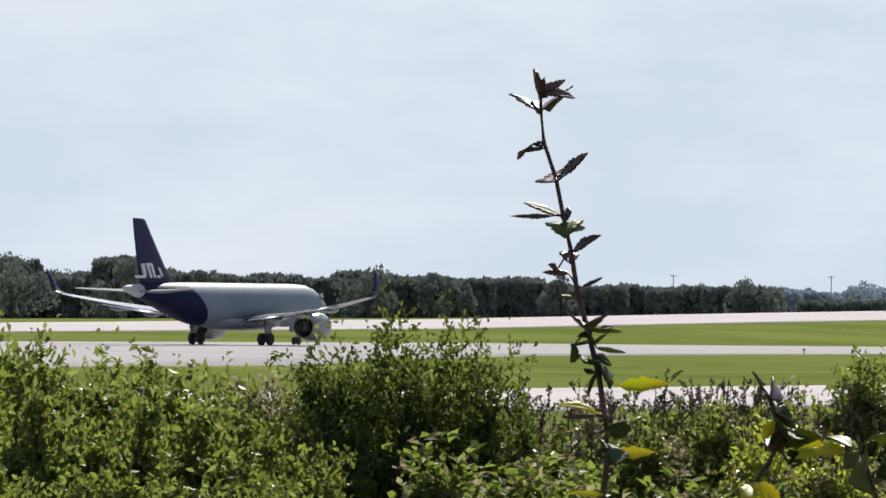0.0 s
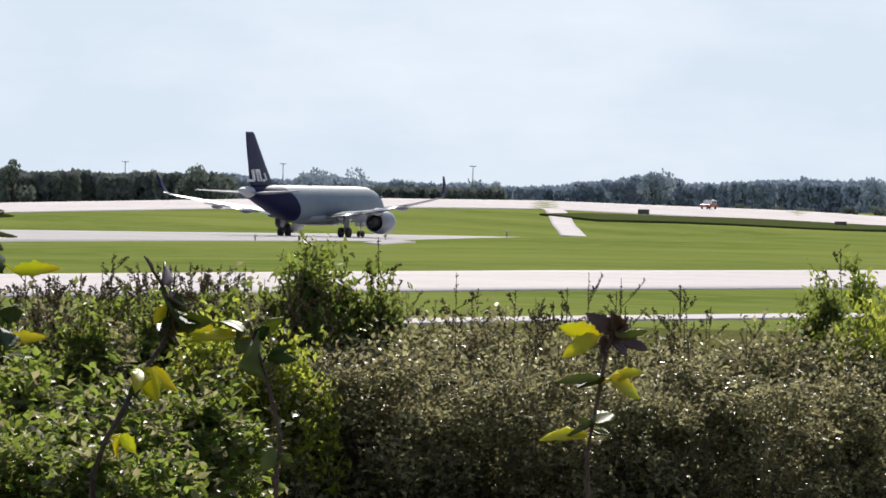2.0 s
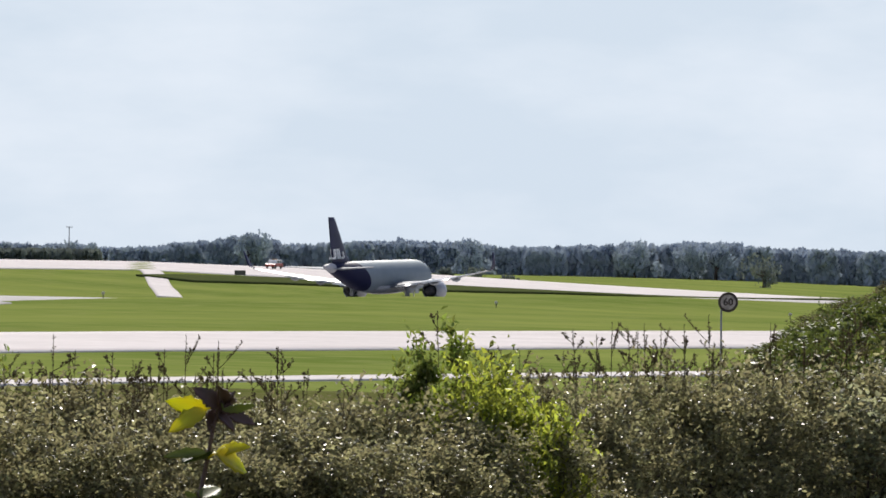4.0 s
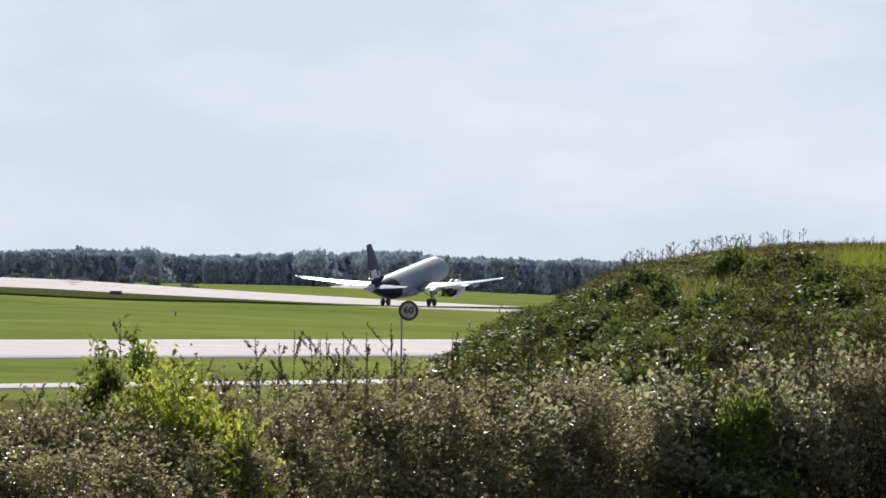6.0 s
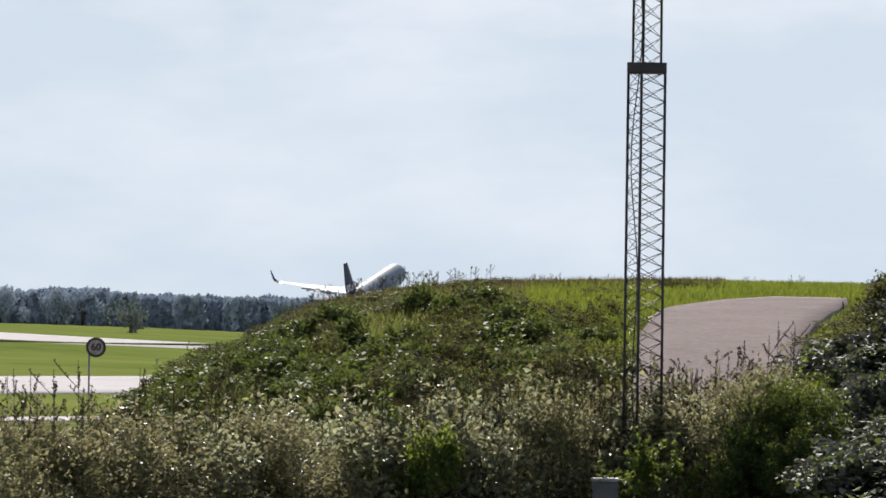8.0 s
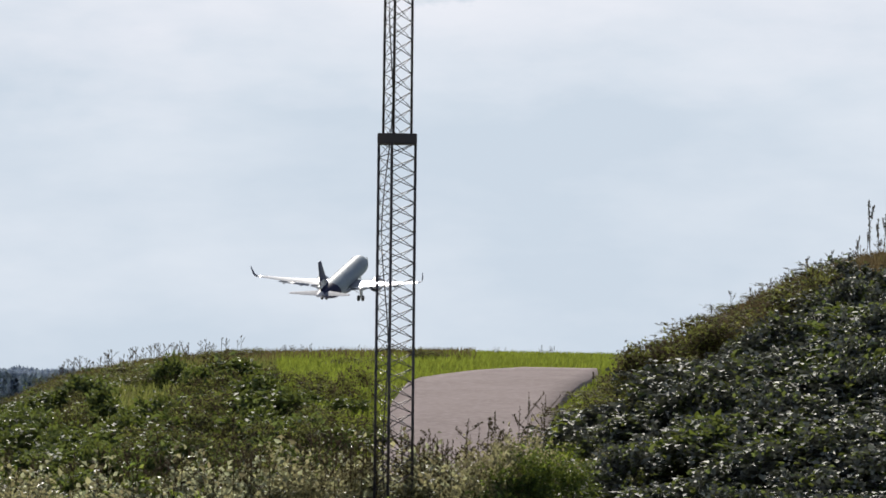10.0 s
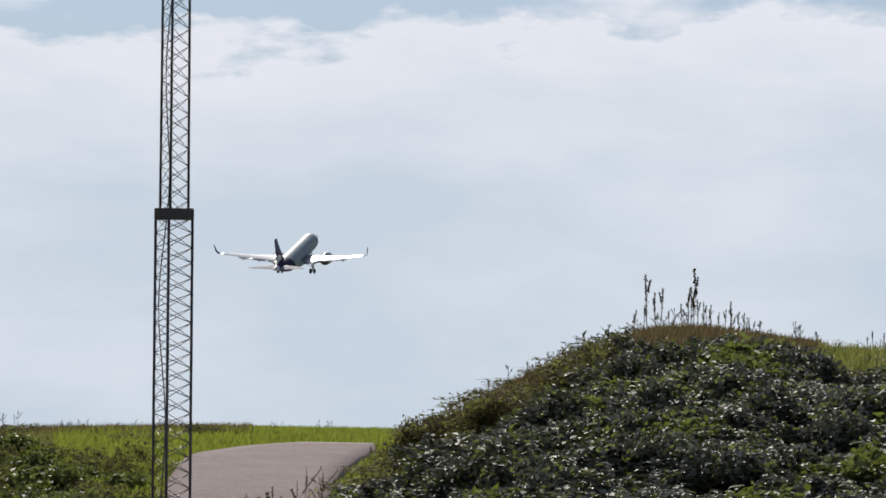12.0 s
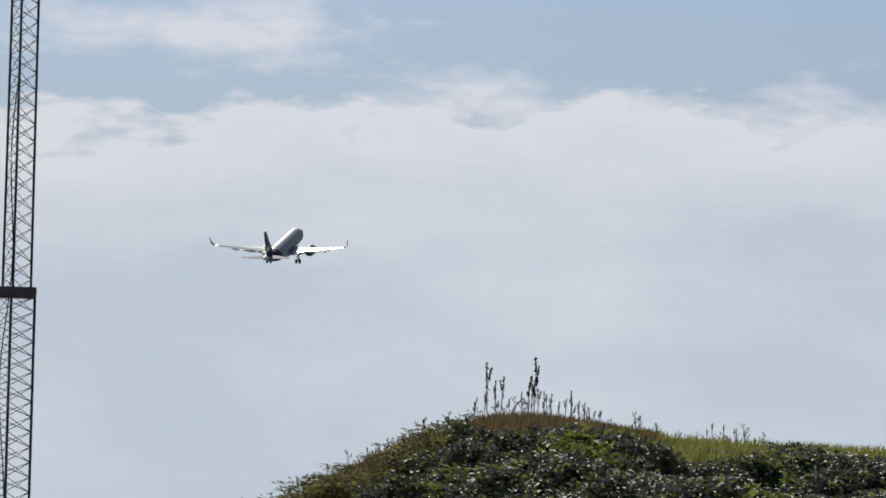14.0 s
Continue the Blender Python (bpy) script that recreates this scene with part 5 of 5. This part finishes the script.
def sprig(name, label, d, path, radii, leaves, rng, bark, shift=(0, 0)):
    """A stem that rises from the bank through the points given, with its leaves: (base, tip, width factor, material, lobes)."""
    da, de = shift
    pts = [at(a + da, e + de, d) for a, e in path]
    end = pts[-1]
    g = ground_at(end.x, end.y)
    foot = Vector((end.x - 0.02, end.y, g))
    thing = tagged(new(name), label, "plant")
    thing.matrix_basis = Matrix.Translation(foot)
    bm = bmesh.new()
    drop = [end.lerp(foot, f) + Vector((0.015 * math.sin(f * 4), 0, 0)) for f in (0.25, 0.5, 0.75, 1.03)]
    line = [p + Vector((rng.normal(0, 0.0006), rng.normal(0, 0.004), 0)) for p in pts] + drop
    rad = [float(np.interp(i / (len(line) - 1), [0, len(pts) / len(line), 1], radii)) for i in range(len(line))]
    tube(bm, [p - foot for p in line], rad, 8)
    for p, r in zip(line[1:len(pts)], rad[1:]):      # swollen nodes
        tube(bm, [p - foot + Vector((0, 0, -r)), p - foot, p - foot + Vector((0, 0, r * 0.9))], [r * 0.9, r * 1.35, r * 0.9], 8)
    link_part("stem", bm, bark, thing)
    for b, t, wide, mat, lobed in leaves:
        base, tip = at(b[0] + da, b[1] + de, d + rng.normal(0, 0.012)), at(t[0] + da, t[1] + de, d + rng.normal(0, 0.02))
        near = min(line, key=lambda q: (q - base).length)
        bm = bmesh.new()
        if (near - base).length > 0.004:
            tube(bm, [near - foot, near.lerp(base, 0.5) - foot + Vector((0, 0, 0.002)), base - foot], [0.0012, 0.001, 0.0008], 5)
        ln = (tip - base).length
        blade(bm, base - foot, tip - foot, ln * wide * 0.85, (rng.normal(0, 0.5), -0.8, rng.normal(0.6, 0.4)), rng.uniform(-0.1, 0.15), lobed, rng.uniform(0.1, 0.6))
        link_part("leaf", bm, mat, thing)
    return thing


def build_front():
    rng = np.random.default_rng(77)
    R, Y, G, L = LEAF_RED, LEAF_YELLOW, LEAF_DARK, LEAF_LIGHT
    stem = [(163, 402), (166, 380), (169, 354), (176, 299), (200, 232), (212, 165), (226, 105), (239, 35), (257, -40), (276, -109), (292, -189), (294, -259), (286, -331)]
    leaves = [((168, 389), (213, 407), 0.5, R, 0), ((171, 384), (231, 378), 0.32, R, 0), ((165, 385), (160, 419), 0.6, R, 0), ((166, 380), (176, 412), 0.5, R, 0), ((166, 375), (190, 395), 0.5, R, 0), ((163, 350), (153, 366), 0.9, R, 0), ((169, 352), (184, 360), 0.8, R, 0),
              ((172, 285), (128, 278), 0.22, R, 0), ((140, 282), (129, 266), 0.5, R, 0), ((172, 287), (160, 293), 0.5, R, 0), ((207, 240), (254, 279), 0.3, R, 0), ((198, 228), (208, 246), 0.8, R, 0), ((205, 168), (142, 190), 0.42, L, 0), ((190, 167), (117, 166), 0.13, R, 0), ((213, 168), (226, 176), 0.8, R, 0),
              ((211, 150), (250, 146), 0.35, L, 0), ((214, 155), (214, 133), 0.9, L, 0), ((231, 105), (276, 135), 0.33, R, 0), ((224, 84), (217, 104), 0.85, R, 0), ((222, 66), (176, 68), 0.2, R, 0), ((200, 70), (186, 82), 0.7, R, 0), ((247, 42), (282, 58), 0.25, R, 0), ((239, 18), (207, 27), 0.14, L, 0),
              ((257, -36), (250, -22), 0.8, R, 0), ((262, -52), (226, -62), 0.2, G, 0), ((232, -60), (226, -92), 0.3, G, 0), ((263, -50), (240, -44), 0.3, G, 0), ((267, -36), (318, -36), 0.2, L, 0), ((280, -32), (300, -28), 0.4, G, 0), ((273, -66), (324, -74), 0.2, L, 0), ((268, -60), (290, -40), 0.25, L, 0), ((272, -80), (300, -96), 0.55, G, 0),
              ((270, -95), (250, -92), 0.6, G, 0), ((278, -92), (302, -112), 0.7, G, 0), ((268, -110), (250, -104), 0.6, G, 0), ((272, -112), (258, -150), 0.25, G, 0), ((316, -133), (402, -128), 0.30, Y, 2), ((272, -180), (206, -166), 0.30, Y, 2), ((268, -186), (212, -190), 0.22, R, 0), ((294, -205), (334, -210), 0.4, G, 0),
              ((290, -225), (322, -196), 0.35, L, 0), ((294, -235), (310, -268), 0.5, G, 0), ((308, -250), (376, -250), 0.30, Y, 2), ((290, -240), (272, -262), 0.6, G, 0), ((286, -325), (225, -322), 0.2, Y, 0)]
    sprig("apple_sapling", "thin dark sapling stem with sparse curled reddish and yellow leaves", 6.0, stem, [0.0012, 0.0033, 0.006], leaves, rng, RED_BARK, (0, -15))
    twig = [(442, -97), (452, -118), (465, -136), (483, -171), (488, -216), (467, -256), (427, -312), (398, -372), (369, -422), (350, -483)]
    leaves = [((437, -290), (466, -352), 0.45, Y, 3), ((450, -290), (494, -331), 0.5, Y, 3), ((436, -296), (425, -330), 0.4, Y, 2), ((428, -337), (412, -330), 0.7, G, 0), ((476, -181), (456, -211), 0.45, Y, 2), ((490, -165), (512, -191), 0.7, G, 0), ((484, -150), (500, -190), 0.6, G, 0), ((482, -190), (505, -215), 0.8, G, 0), ((478, -200), (470, -235), 0.6, G, 0), ((399, -408), (426, -442), 0.6, Y, 2), ((399, -412), (392, -450), 0.4, Y, 2),
              ((476, -231), (496, -191), 0.6, G, 0), ((418, -362), (392, -342), 0.5, G, 0), ((505, -225), (592, -234), 0.3, Y, 2), ((495, -215), (560, -205), 0.35, L, 2), ((420, -345), (400, -330), 0.5, L, 0), ((480, -175), (496, -152), 0.5, R, 0), ((486, -185), (506, -178), 0.55, R, 0), ((486, -205), (504, -216), 0.5, R, 0), ((478, -215), (462, -228), 0.5, R, 0),
              ((452, -118), (436, -92), 0.3, R, 0), ((470, -140), (474, -104), 0.4, R, 0), ((487, -200), (494, -232), 0.45, R, 0), ((482, -232), (500, -250), 0.45, R, 0)]
    sprig("woody_twig", "dark forked woody twig with yellow lobed leaves", 6.0, twig, [0.0011, 0.0030, 0.006], leaves, rng, BARK, (112, -27))
    stem2 = [(622, -205), (630, -235), (647, -279), (668, -348), (679, -418), (675, -478)]
    leaves = [((620, -232), (515, -240), 0.3, Y, 2), ((612, -225), (560, -205), 0.45, L, 3), ((628, -225), (684, -196), 0.5, L, 3), ((630, -240), (660, -215), 0.7, G, 0), ((626, -229), (600, -262), 0.6, L, 2), ((642, -259), (612, -285), 0.6, L, 2), ((657, -270), (708, -272), 0.45, G, 0), ((660, -262), (700, -246), 0.4, G, 0),
              ((640, -235), (655, -212), 0.5, G, 0), ((650, -290), (675, -280), 0.5, L, 0), ((672, -430), (650, -470), 0.5, L, 2), ((676, -440), (705, -455), 0.5, L, 2), ((640, -470), (700, -440), 0.3, L, 0)]
    sprig("currant_shoot", "young shoot with broad yellow-green lobed leaves", 6.0, stem2, [0.0014, 0.0024, 0.005], leaves, rng, RED_BARK, (112, -27))
    stem3 = [(1276, -238), (1272, -250), (1265, -290), (1253, -350), (1239, -411), (1229, -471)]
    leaves = [((1252, -261), (1177, -247), 0.45, Y, 2), ((1249, -263), (1184, -302), 0.45, Y, 2), ((1272, -258), (1226, -222), 0.6, R, 0), ((1280, -262), (1338, -252), 0.25, L, 0), ((1283, -266), (1336, -288), 0.55, R, 0), ((1272, -262), (1274, -222), 0.5, R, 0), ((1276, -266), (1300, -228), 0.5, R, 0), ((1262, -262), (1255, -300), 0.6, R, 0), ((1276, -262), (1310, -262), 0.7, R, 0), ((1260, -262), (1300, -298), 0.6, R, 0),
              ((1268, -338), (1328, -326), 0.4, Y, 2), ((1270, -340), (1322, -372), 0.5, Y, 2), ((1255, -345), (1212, -356), 0.7, G, 0), ((1250, -338), (1176, -346), 0.3, L, 2), ((1240, -418), (1196, -442), 0.4, L, 0), ((1244, -418), (1276, -400), 0.5, L, 0), ((1236, -424), (1214, -408), 0.6, L, 0), ((1240, -430), (1272, -440), 0.4, L, 0), ((1232, -440), (1145, -446), 0.35, Y, 2)]
    sprig("leafy_sprig", "sprig with yellow lobed leaves and a dark reddish top", 5.7, stem3, [0.0016, 0.0021, 0.004], leaves, rng, RED_BARK, (111, 12))


build_front()
# ---- what moves ----
def plane_pose(s, z, pitch, bank, yaw):
    p = runway_point(s, RUNWAY_OFFSET, EYE + z)
    return Matrix.Translation(p) @ pose(0, 0, 0, bank, -pitch, 90 - math.degrees(HEADING) - yaw)


def motions():
    walk(airliner, [
        (0.0, plane_pose(546.4, -3.59, 0.00, 0.00, -0.40)),
        (0.5, plane_pose(581.2, -3.76, 0.00, 0.00, -0.27)),
        (1.0, plane_pose(616.2, -3.88, 0.00, 0.00, -0.13)),
        (1.5, plane_pose(652.3, -4.01, 0.00, 0.00, 0.00)),
        (2.0, plane_pose(688.2, -4.22, 0.00, 0.00, 0.10)),
        (2.5, plane_pose(724.3, -4.47, 0.00, 0.00, 0.20)),
        (3.0, plane_pose(761.1, -4.65, 0.00, 0.00, 0.30)),
        (3.5, plane_pose(798.1, -4.95, 0.17, 0.00, 0.45)),
        (4.0, plane_pose(837.1, -4.92, 1.00, -0.40, 0.60)),
        (4.5, plane_pose(875.2, -4.75, 1.83, -0.41, 0.75)),
        (5.0, plane_pose(913.4, -4.45, 3.71, -0.42, 0.90)),
        (5.5, plane_pose(952.2, -4.10, 5.86, -0.44, 1.05)),
        (6.0, plane_pose(989.3, -3.71, 8.00, -0.45, 1.20)),
        (6.5, plane_pose(1028.9, -2.95, 8.90, 0.25, 1.20)),
        (7.0, plane_pose(1069.1, -2.07, 9.80, 0.95, 1.20)),
        (7.5, plane_pose(1109.3, -0.21, 10.60, 1.65, 1.20)),
        (8.0, plane_pose(1149.8, 2.09, 11.40, 2.35, 1.20)),
        (8.5, plane_pose(1190.6, 5.20, 12.18, 2.22, 1.20)),
        (9.0, plane_pose(1231.3, 9.20, 12.96, 2.09, 1.20)),
        (9.5, plane_pose(1272.4, 14.00, 13.74, 1.96, 1.20)),
        (10.0, plane_pose(1313.7, 19.60, 14.52, 1.82, 1.20)),
        (10.5, plane_pose(1355.4, 25.87, 15.30, 1.69, 1.20)),
        (11.0, plane_pose(1397.2, 31.97, 15.35, 1.39, 1.50)),
        (11.5, plane_pose(1439.4, 38.53, 15.40, 1.09, 1.80)),
        (12.0, plane_pose(1481.8, 45.50, 15.45, 0.78, 2.10)),
        (12.5, plane_pose(1524.5, 52.61, 15.50, 0.48, 2.40)),
        (13.0, plane_pose(1567.4, 59.87, 15.63, 0.36, 2.67)),
        (13.5, plane_pose(1610.5, 67.18, 15.77, 0.23, 2.93)),
        (14.0, plane_pose(1653.9, 74.61, 15.90, 0.10, 3.20)),
    ])
    for gear, x, y, drop in GEARS:
        walk(gear, [(t, pose(x, y, -drop * f)) for t, f in ((0.0, 0.0), (5.3, 0.0), (6.3, 0.8), (7.0, 1.0), (14.0, 1.0))])
    lane = []
    for t, along_strip in ((0.0, 1232.3), (3.5, 1203.6), (7.0, 1174.9), (10.5, 1146.2), (14.0, 1117.5)):
        p = runway_point(along_strip, 482)
        p.z = ground_at(p.x, p.y) + 0.06
        lane.append((t, Matrix.Translation(p) @ pose(0, 0, 0, 0, 0, -90 - math.degrees(HEADING)) @ Matrix.Diagonal((1.18, 1.18, 1.18, 1))))
    walk(truck, lane)


motions()
